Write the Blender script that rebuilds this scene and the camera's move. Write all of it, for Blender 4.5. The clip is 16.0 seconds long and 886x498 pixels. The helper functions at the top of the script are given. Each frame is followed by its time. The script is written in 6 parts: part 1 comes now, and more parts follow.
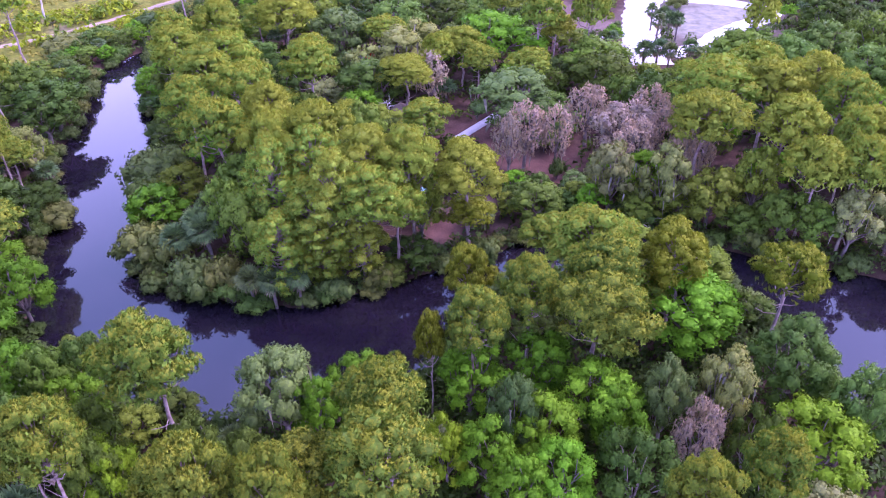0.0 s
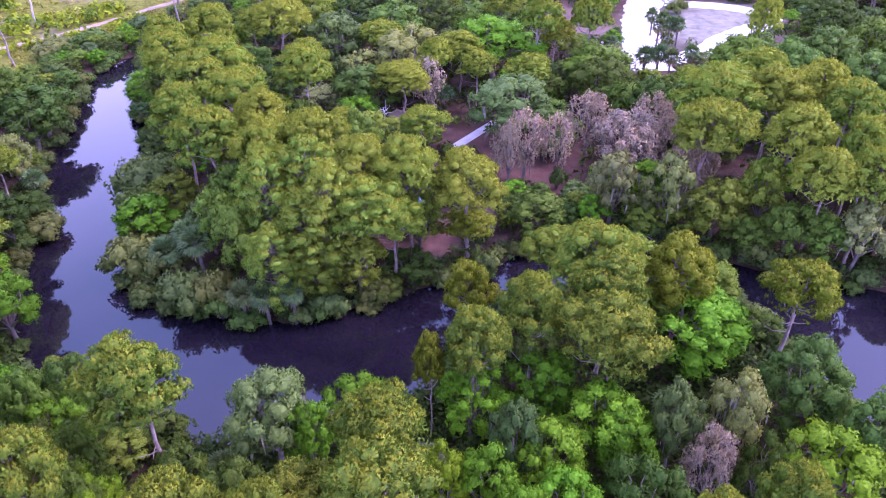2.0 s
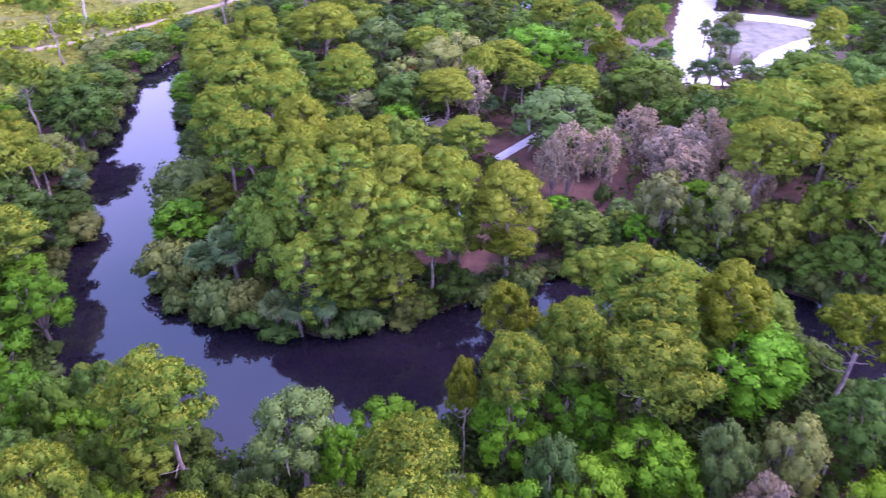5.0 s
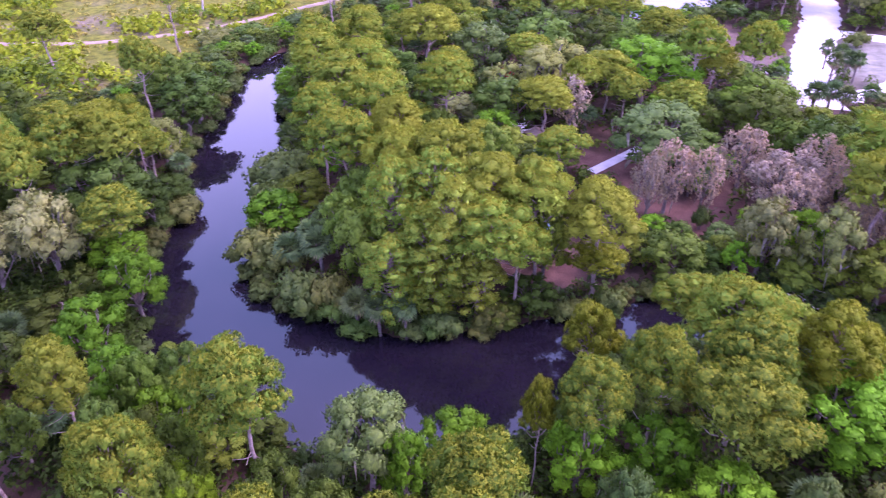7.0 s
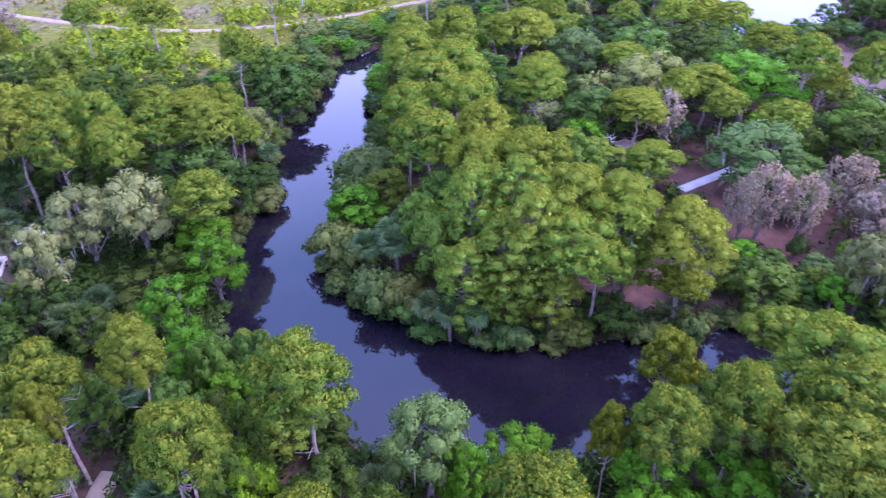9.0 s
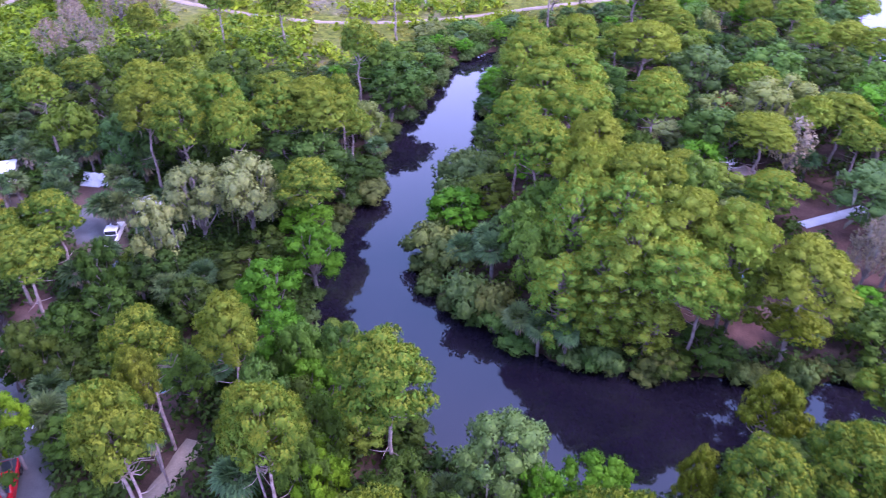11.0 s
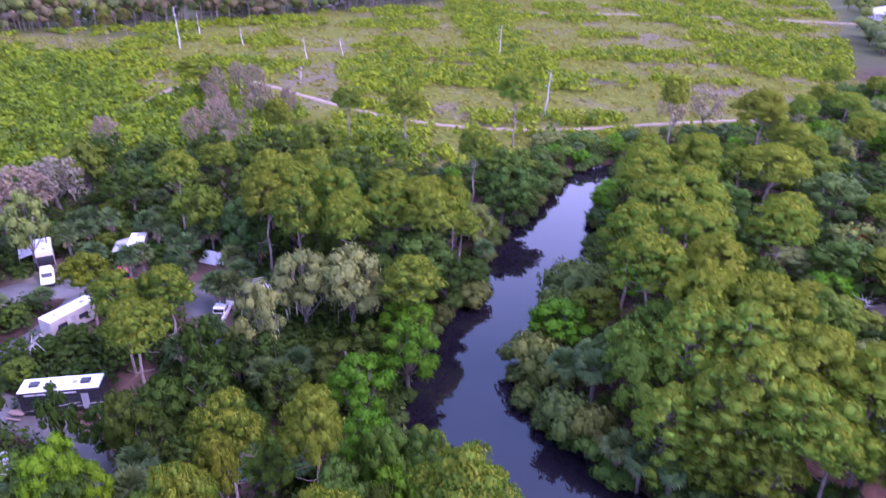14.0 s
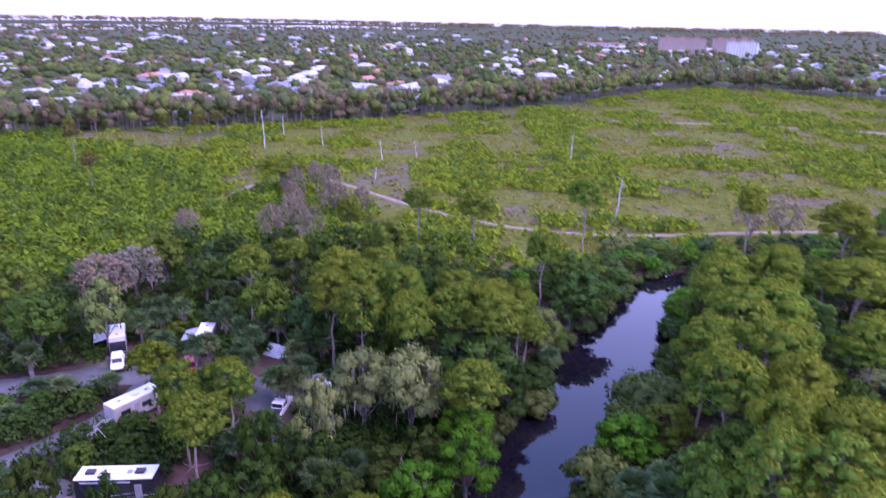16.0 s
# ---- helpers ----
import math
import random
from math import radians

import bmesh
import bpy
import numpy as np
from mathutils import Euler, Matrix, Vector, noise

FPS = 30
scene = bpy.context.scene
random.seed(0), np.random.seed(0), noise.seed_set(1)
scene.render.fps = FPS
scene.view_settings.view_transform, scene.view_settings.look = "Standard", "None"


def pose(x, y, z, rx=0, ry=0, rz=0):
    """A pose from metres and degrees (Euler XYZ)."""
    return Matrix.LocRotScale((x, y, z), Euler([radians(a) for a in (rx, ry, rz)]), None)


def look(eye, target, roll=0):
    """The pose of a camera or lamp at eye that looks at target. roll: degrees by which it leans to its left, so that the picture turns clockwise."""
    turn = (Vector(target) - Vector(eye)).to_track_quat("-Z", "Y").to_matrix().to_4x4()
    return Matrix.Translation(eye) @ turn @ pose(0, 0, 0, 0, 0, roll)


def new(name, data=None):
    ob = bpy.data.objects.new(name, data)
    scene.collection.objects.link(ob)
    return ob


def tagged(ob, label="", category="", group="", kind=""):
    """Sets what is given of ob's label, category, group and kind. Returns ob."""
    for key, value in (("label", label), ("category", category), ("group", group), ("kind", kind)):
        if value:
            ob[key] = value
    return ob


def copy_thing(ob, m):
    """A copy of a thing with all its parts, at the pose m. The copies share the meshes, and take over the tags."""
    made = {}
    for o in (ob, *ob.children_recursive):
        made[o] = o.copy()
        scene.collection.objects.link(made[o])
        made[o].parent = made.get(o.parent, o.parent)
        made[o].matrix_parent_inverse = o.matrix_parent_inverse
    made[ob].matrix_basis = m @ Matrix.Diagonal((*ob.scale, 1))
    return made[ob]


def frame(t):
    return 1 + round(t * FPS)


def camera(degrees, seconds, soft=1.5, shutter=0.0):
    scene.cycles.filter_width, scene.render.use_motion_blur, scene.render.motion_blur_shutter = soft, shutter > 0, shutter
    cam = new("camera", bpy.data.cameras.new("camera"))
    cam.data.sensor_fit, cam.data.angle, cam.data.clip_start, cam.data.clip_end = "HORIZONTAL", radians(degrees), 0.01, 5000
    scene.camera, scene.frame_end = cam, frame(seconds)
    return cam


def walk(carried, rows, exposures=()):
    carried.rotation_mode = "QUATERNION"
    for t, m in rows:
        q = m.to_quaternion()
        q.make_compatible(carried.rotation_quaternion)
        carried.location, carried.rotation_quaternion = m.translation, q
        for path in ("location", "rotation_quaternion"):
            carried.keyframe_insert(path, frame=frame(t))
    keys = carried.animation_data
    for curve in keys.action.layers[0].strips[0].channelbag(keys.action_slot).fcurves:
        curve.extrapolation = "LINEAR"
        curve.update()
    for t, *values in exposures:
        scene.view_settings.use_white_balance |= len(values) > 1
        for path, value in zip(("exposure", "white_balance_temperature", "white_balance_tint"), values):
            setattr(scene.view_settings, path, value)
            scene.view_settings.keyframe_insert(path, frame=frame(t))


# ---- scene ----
CLIP = 16.0
cam = camera(64.6, CLIP, soft=1.1, shutter=1.0)
PATH = [
    (0, (0.909, 0.146, 53.197), (0.876, 1.769, 52.029), -1.6),
    (0.5, (0.863, 0.841, 53.178), (0.832, 2.464, 52.01), -1.5),
    (1, (0.768, 1.582, 53.146), (0.74, 3.206, 51.978), -1.4),
    (1.5, (0.666, 2.257, 53.08), (0.641, 3.881, 51.913), -1.3),
    (2, (0.543, 2.906, 53.003), (0.523, 4.531, 51.837), -1.3),
    (2.5, (0.446, 3.547, 52.943), (0.428, 5.173, 51.778), -1.1),
    (3, (0.401, 4.111, 52.89), (0.385, 5.737, 51.726), -1.1),
    (3.5, (0.385, 4.591, 52.87), (0.37, 6.218, 51.708), -1.2),
    (3.7, (0.364, 4.754, 52.87), (0.349, 6.383, 51.709), -1.2),
    (6, (0.082, 6.486, 52.354), (-0.175, 8.104, 51.207), -1.3),
    (6.5, (-0.026, 6.79, 52.311), (-0.334, 8.402, 51.168), -1.3),
    (7, (-0.178, 7.044, 52.288), (-0.537, 8.647, 51.147), -1.2),
    (7.5, (-0.314, 7.336, 52.25), (-0.726, 8.927, 51.11), -1.1),
    (8, (-0.482, 7.623, 52.217), (-0.943, 9.201, 51.079), -1.0),
    (8.5, (-0.633, 7.882, 52.179), (-1.144, 9.446, 51.042), -0.9),
    (9, (-0.756, 8.138, 52.149), (-1.32, 9.685, 51.014), -0.8),
    (9.5, (-0.898, 8.434, 52.125), (-1.527, 9.956, 50.99), -0.7),
    (10, (-1.077, 8.675, 52.067), (-1.776, 10.168, 50.934), -0.5),
    (12.3, (-2.209, 9.845, 51.503), (-3.141, 11.229, 50.401), 0.6),
    (12.5, (-2.295, 9.957, 51.489), (-3.251, 11.345, 50.411), 0.7),
    (13, (-2.453, 10.261, 51.451), (-3.467, 11.656, 50.438), 0.8),
    (13.5, (-2.695, 10.597, 51.398), (-3.766, 11.995, 50.449), 0.9),
    (14, (-2.89, 10.89, 51.34), (-4.017, 12.286, 50.456), 0.9),
    (14.5, (-3.094, 11.133, 51.283), (-4.276, 12.524, 50.465), 1.0),
    (15, (-3.337, 11.408, 51.257), (-4.574, 12.788, 50.505), 1.0),
    (15.5, (-3.5, 11.705, 51.232), (-4.79, 13.07, 50.544), 1.0),
    (16, (-3.701, 12.03, 51.216), (-5.042, 13.375, 50.59), 1.0),
]
walk(cam, [(t, look(eye, target, roll)) for t, eye, target, roll in PATH],
     [(0.0, 0.56, 5440, 87), (3.5, 0.54, 5390, 82), (6.0, 0.56, 5490, 78), (7.2, 0.56, 5640, 94), (8.0, 0.56, 5590, 102), (8.8, 0.5, 5090, 66), (10.0, 0.46, 5040, 67), (13.0, 0.34, 5340, 76),
      (14.5, 0.02, 5240, 79), (15.5, -0.04, 5190, 81), (CLIP, -0.39, 5190, 75)])

# ---- light: a bright, soft evening sky and a veiled sun to the right ----
SUN_AZ, SUN_EL = 78.0, 48.0
world = bpy.data.worlds.new("sky")
scene.world = world
world.use_nodes = True
wn = world.node_tree
wn.nodes.clear()
sky = wn.nodes.new("ShaderNodeTexSky")
sky.sky_type, sky.sun_disc = "NISHITA", False
sky.sun_elevation, sky.sun_rotation = radians(SUN_EL), radians(SUN_AZ)
sky.altitude, sky.air_density, sky.dust_density, sky.ozone_density = 0, 1.0, 3.0, 1.0
# thin high cloud: white towards the horizon, bluer overhead
height = wn.nodes.new("ShaderNodeTexGradient")
height.texture_mapping.mapping_x, height.texture_mapping.mapping_z = "Z", "X"
veil = wn.nodes.new("ShaderNodeValToRGB")
veil.color_ramp.interpolation = "EASE"
for el_, (p_, c_) in zip([veil.color_ramp.elements[0], veil.color_ramp.elements[1], veil.color_ramp.elements.new(0.3), veil.color_ramp.elements.new(0.62)],
                         [(0.0, (0.86, 0.9, 0.91)), (1.0, (0.4, 0.52, 0.8)), (0.3, (1.22, 1.46, 1.62)), (0.62, (0.40, 0.71, 0.88))]):
    el_.position, el_.color = p_, (*c_, 1)
cloud = wn.nodes.new("ShaderNodeMix")
cloud.data_type, cloud.blend_type = "RGBA", "MULTIPLY"
cloud.inputs[0].default_value, cloud.inputs[7].default_value = 1.0, (11.4, 11.4, 11.4, 1)
both = wn.nodes.new("ShaderNodeMix")
both.data_type, both.blend_type = "RGBA", "ADD"
both.inputs[0].default_value = 1.0
bg = wn.nodes.new("ShaderNodeBackground")
bg.inputs["Strength"].default_value = 0.15
wout = wn.nodes.new("ShaderNodeOutputWorld")
wn.links.new(height.outputs["Fac"], veil.inputs["Fac"])
wn.links.new(veil.outputs["Color"], cloud.inputs[6])
wn.links.new(cloud.outputs[2], both.inputs[6])
wn.links.new(sky.outputs[0], both.inputs[7])
wn.links.new(both.outputs[2], bg.inputs["Color"])
wn.links.new(bg.outputs[0], wout.inputs["Surface"])
sun_data = bpy.data.lights.new("sun", "SUN")
sun_data.energy, sun_data.angle, sun_data.color = 2.8, radians(16), (1.0, 0.9, 0.72)
sun = new("sun", sun_data)
az, el = radians(SUN_AZ), radians(SUN_EL)
sun.matrix_world = look((math.sin(az) * math.cos(el) * 300, math.cos(az) * math.cos(el) * 300, math.sin(el) * 300), (0, 0, 0))


# ---- materials ----
class Nodes:
    """A small builder of procedural materials."""

    def __init__(self, name, rough=0.7, spec=0.3, metal=0.0):
        self.mat = bpy.data.materials.new(name)
        self.mat.use_nodes = True
        self.t = self.mat.node_tree
        self.out = self.t.nodes["Material Output"]
        self.b = self.t.nodes["Principled BSDF"]
        self.b.inputs["Roughness"].default_value = rough
        self.b.inputs["Specular IOR Level"].default_value = spec
        self.b.inputs["Metallic"].default_value = metal
        self.coord = None

    def n(self, kind, **kw):
        node = self.t.nodes.new(kind)
        for k, v in kw.items():
            node.inputs[k.replace("_", " ")].default_value = v
        return node

    def link(self, a, b):
        self.t.links.new(a, b)

    def pos(self, world_space=True):
        if world_space:
            return self.n("ShaderNodeNewGeometry").outputs["Position"]
        return self.n("ShaderNodeTexCoord").outputs["Object"]

    def noise(self, scale, detail=4.0, world_space=True, rough=0.6):
        node = self.n("ShaderNodeTexNoise", Scale=scale, Detail=detail, Roughness=rough)
        self.link(self.pos(world_space), node.inputs["Vector"])
        return node.outputs["Fac"]

    def ramp(self, fac, *stops):
        node = self.t.nodes.new("ShaderNodeValToRGB")
        e = node.color_ramp.elements
        while len(e) < len(stops):
            e.new(0.5)
        for el_, (p, c) in zip(e, stops):
            el_.position, el_.color = p, (*c, 1) if len(c) == 3 else c
        self.link(fac, node.inputs["Fac"])
        return node.outputs["Color"]

    def mix(self, fac, a, b, blend="MIX"):
        node = self.t.nodes.new("ShaderNodeMix")
        node.data_type, node.blend_type = "RGBA", blend
        for src, sock in ((fac, node.inputs[0]), (a, node.inputs[6]), (b, node.inputs[7])):
            if hasattr(src, "is_output"):
                self.link(src, sock)
            elif isinstance(src, (int, float)):
                sock.default_value = src
            else:
                sock.default_value = (*src, 1)
        return node.outputs[2]

    def math(self, op, a, b):
        node = self.t.nodes.new("ShaderNodeMath")
        node.operation = op
        for src, sock in ((a, node.inputs[0]), (b, node.inputs[1])):
            if hasattr(src, "is_output"):
                self.link(src, sock)
            else:
                sock.default_value = src
        return node.outputs[0]

    def color(self, c):
        if hasattr(c, "is_output"):
            self.link(c, self.b.inputs["Base Color"])
        else:
            self.b.inputs["Base Color"].default_value = (*c, 1)

    def bump(self, fac, strength, distance=0.05):
        node = self.n("ShaderNodeBump", Strength=strength, Distance=distance)
        self.link(fac, node.inputs["Height"])
        self.link(node.outputs["Normal"], self.b.inputs["Normal"])


def leaf_material(name, light=(1.25, 1.32, 0.95), dark=(0.62, 0.66, 0.68), glow=0.26, fixed=None):
    """Foliage: the tree's own tint, varied leaf by leaf and clump by clump, with light passing through."""
    m = Nodes(name, 0.6, 0.1)
    if fixed:
        tint = fixed
    else:
        tint = m.t.nodes.new("ShaderNodeObjectInfo").outputs["Color"]
    geo = m.t.nodes.new("ShaderNodeNewGeometry")
    isle = m.ramp(geo.outputs["Random Per Island"], (0.0, dark), (0.5, (1, 1, 1)), (1.0, light))
    clump = m.ramp(m.noise(0.55, 3.0), (0.3, (0.78, 0.84, 0.88)), (0.5, (1, 1, 1)), (0.7, (1.18, 1.12, 0.95)))
    fine = m.ramp(m.noise(4.5, 3.0), (0.34, (0.82, 0.85, 0.86)), (0.5, (1, 1, 1)), (0.68, (1.1, 1.12, 1.0)))
    c = m.mix(1.0, m.mix(1.0, tint, isle, "MULTIPLY"), fine, "MULTIPLY")
    c = m.mix(1.0, c, clump, "MULTIPLY")
    m.color(c)
    tr = m.t.nodes.new("ShaderNodeBsdfTranslucent")
    m.link(m.mix(1.0, c, (1.25, 1.3, 0.7), "MULTIPLY"), tr.inputs["Color"])
    mixer = m.n("ShaderNodeMixShader", Fac=glow)
    m.link(m.b.outputs[0], mixer.inputs[1])
    m.link(tr.outputs[0], mixer.inputs[2])
    m.link(mixer.outputs[0], m.out.inputs["Surface"])
    return m.mat


def surface(name, c1, c2, scale=3.0, fine=25.0, rough=0.75, spec=0.3, metal=0.0, bump=0.3, world_space=True):
    """A plain surface with broad stains and fine grain."""
    m = Nodes(name, rough, spec, metal)
    broad = m.ramp(m.noise(scale, 5.0, world_space), (0.3, c1), (0.7, c2))
    grain = m.ramp(m.noise(fine, 3.0, world_space), (0.25, (0.78, 0.78, 0.78)), (0.75, (1.15, 1.15, 1.15)))
    m.color(m.mix(1.0, broad, grain, "MULTIPLY"))
    if bump:
        m.bump(m.noise(fine, 3.0, world_space), bump, 0.03)
    return m.mat


LEAF = leaf_material("broad_leaves", light=(1.18, 1.22, 0.97), dark=(0.74, 0.78, 0.8))
NEEDLE = leaf_material("pine_needles", light=(1.12, 1.13, 1.02), dark=(0.86, 0.88, 0.9), glow=0.3)
# new growth, paler and yellower to carry the top light too
LIT_CANDLE = leaf_material("lit_new_pine_growth", light=(1.07, 1.07, 1.0), dark=(0.93, 0.94, 0.94), glow=0.22, fixed=(0.212, 0.26, 0.018))
FROND = leaf_material("palm_fronds", light=(1.3, 1.3, 1.1), glow=0.15)
DEAD_FROND = leaf_material("dead_fronds", glow=0.1, fixed=(0.25, 0.19, 0.14))
MOSS = leaf_material("hanging_moss", light=(1.3, 1.25, 1.2), dark=(0.6, 0.6, 0.6), glow=0.15, fixed=(0.2, 0.195, 0.165))
BARK = surface("grey_bark", (0.10, 0.08, 0.075), (0.24, 0.20, 0.19), 1.2, 14.0, 0.9, 0.15)
PINE_BARK = surface("pine_bark", (0.15, 0.105, 0.095), (0.36, 0.29, 0.27), 1.5, 12.0, 0.9, 0.15)
GREYWOOD = surface("grey_dead_wood", (0.22, 0.19, 0.18), (0.36, 0.32, 0.30), 1.0, 16.0, 0.9, 0.15)
DEADWOOD = surface("bleached_wood", (0.38, 0.34, 0.33), (0.58, 0.54, 0.53), 1.0, 16.0, 0.85, 0.2)
ASPHALT = surface("worn_asphalt", (0.085, 0.086, 0.086), (0.15, 0.15, 0.148), 0.35, 9.0, 0.85, 0.3)
SAND = surface("pale_sand_track", (0.2, 0.155, 0.11), (0.31, 0.245, 0.175), 0.5, 7.0, 0.9, 0.2)
SHELL = surface("white_shell_drive", (0.46, 0.46, 0.47), (0.66, 0.66, 0.66), 0.25, 5.0, 0.85, 0.3)
CONCRETE = surface("pale_concrete", (0.42, 0.42, 0.44), (0.58, 0.58, 0.60), 0.6, 10.0, 0.8, 0.3)
WHITE = surface("white_paint", (0.74, 0.74, 0.76), (0.84, 0.84, 0.85), 0.6, 6.0, 0.35, 0.5, bump=0.0)
# cream darkened: the shade on the trailer walls is in the colour
SHADED_CREAM = surface("shaded_cream_panel", (0.34, 0.31, 0.28), (0.45, 0.42, 0.39), 0.6, 6.0, 0.45, 0.4, bump=0.0)
RED = surface("red_car_paint", (0.42, 0.012, 0.014), (0.55, 0.02, 0.02), 0.8, 6.0, 0.25, 0.5, bump=0.0)
BLACK = surface("black_paint", (0.012, 0.012, 0.015), (0.03, 0.03, 0.035), 0.8, 6.0, 0.3, 0.5, bump=0.0)
GREY = surface("silver_grey_paint", (0.22, 0.22, 0.24), (0.34, 0.34, 0.36), 0.8, 6.0, 0.35, 0.5, bump=0.0)
RUBBER = surface("tyre_rubber", (0.015, 0.015, 0.016), (0.035, 0.035, 0.035), 3.0, 20.0, 0.85, 0.2, bump=0.0)
STEEL = surface("bright_metal", (0.45, 0.45, 0.46), (0.6, 0.6, 0.6), 2.0, 15.0, 0.3, 0.5, 1.0, bump=0.0)
GLASS = surface("tinted_glass", (0.015, 0.018, 0.022), (0.03, 0.035, 0.04), 1.0, 4.0, 0.06, 0.7, bump=0.0)
LENS = surface("lamp_lens", (0.65, 0.65, 0.65), (0.8, 0.8, 0.8), 2.0, 9.0, 0.1, 0.6, bump=0.0)
TAIL = surface("tail_lamp", (0.25, 0.01, 0.01), (0.4, 0.02, 0.02), 2.0, 9.0, 0.2, 0.6, bump=0.0)
CANVAS = surface("awning_canvas", (0.30, 0.31, 0.34), (0.42, 0.43, 0.47), 1.5, 12.0, 0.8, 0.2)
TARP = surface("white_tarp", (0.66, 0.68, 0.72), (0.8, 0.82, 0.85), 1.5, 12.0, 0.6, 0.3)
BLUE = surface("blue_tent_cloth", (0.16, 0.36, 0.5), (0.28, 0.5, 0.62), 1.5, 12.0, 0.7, 0.3)
WOOD = surface("weathered_boards", (0.16, 0.11, 0.09), (0.28, 0.21, 0.18), 2.0, 18.0, 0.85, 0.2)


def water_material():
    m = Nodes("dark_creek_water", 0.025, 0.5)
    m.b.inputs["IOR"].default_value = 1.52
    m.color(m.ramp(m.noise(0.08, 3.0), (0.3, (0.005, 0.004, 0.008)), (0.7, (0.011, 0.009, 0.014))))
    m.bump(m.noise(1.1, 2.0), 0.035, 0.05)
    return m.mat


def ground_material():
    """Reddish leaf litter under the trees; dry grass, scrub and bare patches on the open field."""
    m = Nodes("ground", 0.95, 0.1)
    zone = m.t.nodes.new("ShaderNodeVertexColor")
    zone.layer_name = "zone"
    sep = m.t.nodes.new("ShaderNodeSeparateColor")
    m.link(zone.outputs["Color"], sep.inputs[0])
    litter = m.ramp(m.noise(0.35, 6.0), (0.3, (0.03, 0.02, 0.015)), (0.5, (0.058, 0.037, 0.029)), (0.72, (0.10, 0.068, 0.056)))
    speck = m.ramp(m.noise(6.0, 4.0), (0.3, (0.7, 0.7, 0.7)), (0.7, (1.25, 1.2, 1.15)))
    litter = m.mix(1.0, litter, speck, "MULTIPLY")
    dry = m.ramp(m.noise(0.9, 5.0), (0.3, (0.095, 0.082, 0.055)), (0.7, (0.17, 0.145, 0.105)))
    grass = m.ramp(m.noise(0.7, 5.0), (0.3, (0.06, 0.085, 0.008)), (0.7, (0.145, 0.155, 0.018)))
    mask = m.ramp(m.noise(0.035, 4.0), (0.36, (0, 0, 0)), (0.5, (1, 1, 1)))
    field = m.mix(1.0, m.mix(mask, dry, grass), m.ramp(m.noise(0.8, 6.0), (0.35, (0.6, 0.62, 0.6)), (0.62, (1.25, 1.2, 1.1))), "MULTIPLY")
    pale = m.ramp(m.noise(0.5, 5.0), (0.3, (0.115, 0.125, 0.09)), (0.7, (0.23, 0.235, 0.195)))
    c = m.mix(sep.outputs[0], litter, field)
    red = m.ramp(m.noise(0.6, 6.0), (0.3, (0.078, 0.042, 0.034)), (0.7, (0.135, 0.078, 0.064)))
    c = m.mix(sep.outputs[2], c, m.mix(1.0, red, speck, "MULTIPLY"))
    c = m.mix(sep.outputs[1], c, pale)
    lawn = m.ramp(m.noise(0.02, 6.0), (0.35, (0.035, 0.05, 0.022)), (0.6, (0.075, 0.09, 0.035)), (0.75, (0.16, 0.15, 0.12)))
    c = m.mix(zone.outputs["Alpha"], lawn, c)
    m.color(c)
    m.bump(m.noise(3.0, 5.0), 0.6, 0.12)
    return m.mat


WATER, GROUND = water_material(), ground_material()

# ---- plan of the place ----
CREEK = [(-67, 150), (-72, 138), (-64.5, 112), (-64.5, 100), (-58, 90), (-55, 80), (-52.5, 70), (-49, 61), (-43, 53.5),
         (-36, 49.5), (-24, 46), (-12, 46), (-4, 50), (2, 58), (8, 66), (24, 67), (32, 64), (35, 56), (39, 46), (46, 38),
         (66, 28), (92, 18), (100, 30), (78, 46), (60, 60), (52, 66.5), (46, 68.5), (40, 70.5), (35, 73), (28, 77), (22, 79)]
CREEK += [(10, 76), (6, 72.5), (0, 70.5), (-4, 67.5), (-13, 64.5), (-18, 62.5), (-24, 64), (-31, 65), (-37, 68), (-38.5, 71),
          (-41.5, 78), (-42.5, 84), (-46.3, 95), (-46, 104), (-57, 123), (-62, 146)]
POND = [(-118, 110.5), (-115, 109.5), (-111, 111), (-110.5, 114), (-113, 116), (-117, 114.5)]
LAKE = [(4, 190), (11, 184.5), (16, 185), (22, 191.5), (29, 200), (36, 216), (60, 262), (44, 330), (-14, 330), (-6, 262), (2, 215)]
FIELD = [(-150, 5), (-146, 60), (-134, 86), (-119, 97), (-101, 111), (-87, 115), (-82, 126), (-80, 150), (-64, 172), (-46, 205), (-40, 260), (-80, 420), (-130, 572),
         (-232, 604), (-282, 532), (-262, 376), (-290, 224), (-330, 126), (-345, 60), (-330, -20)]
CAMP_ROAD = [(-120, 14), (-111, 24), (-107.5, 32), (-105, 38), (-101.5, 43.5), (-96, 49.5), (-89, 55), (-83, 56.5), (-78, 54)]
SIDE_ROAD = [(-87, 12), (-89, 24), (-89.6, 31), (-90.5, 37), (-94, 43), (-98, 47)]
NEAR_ROAD = [(-84, 27), (-74, 29), (-66, 31), (-59, 29.5), (-53, 26.5), (-44, 20)]
PAD_PATH = [(-40.5, 26), (-41.3, 31), (-42.5, 36)]
FIELD_TRACK = [(-180, 92), (-184.5, 104), (-193, 115), (-198, 124), (-198, 136), (-190, 142), (-180, 143.3), (-154, 141.3),
               (-132, 141.5), (-115, 144.5), (-103, 150), (-92, 158), (-83, 168), (-73, 182), (-63, 195), (-54, 205), (-44, 216)]
FAR_TRACK = [(-236, 306), (-224, 324), (-190, 351), (-150, 385), (-94, 410), (-60, 425)]
GRASS_TRACK = [(-334, 132), (-300, 142), (-286, 160), (-277, 189), (-262, 240), (-236, 306)]
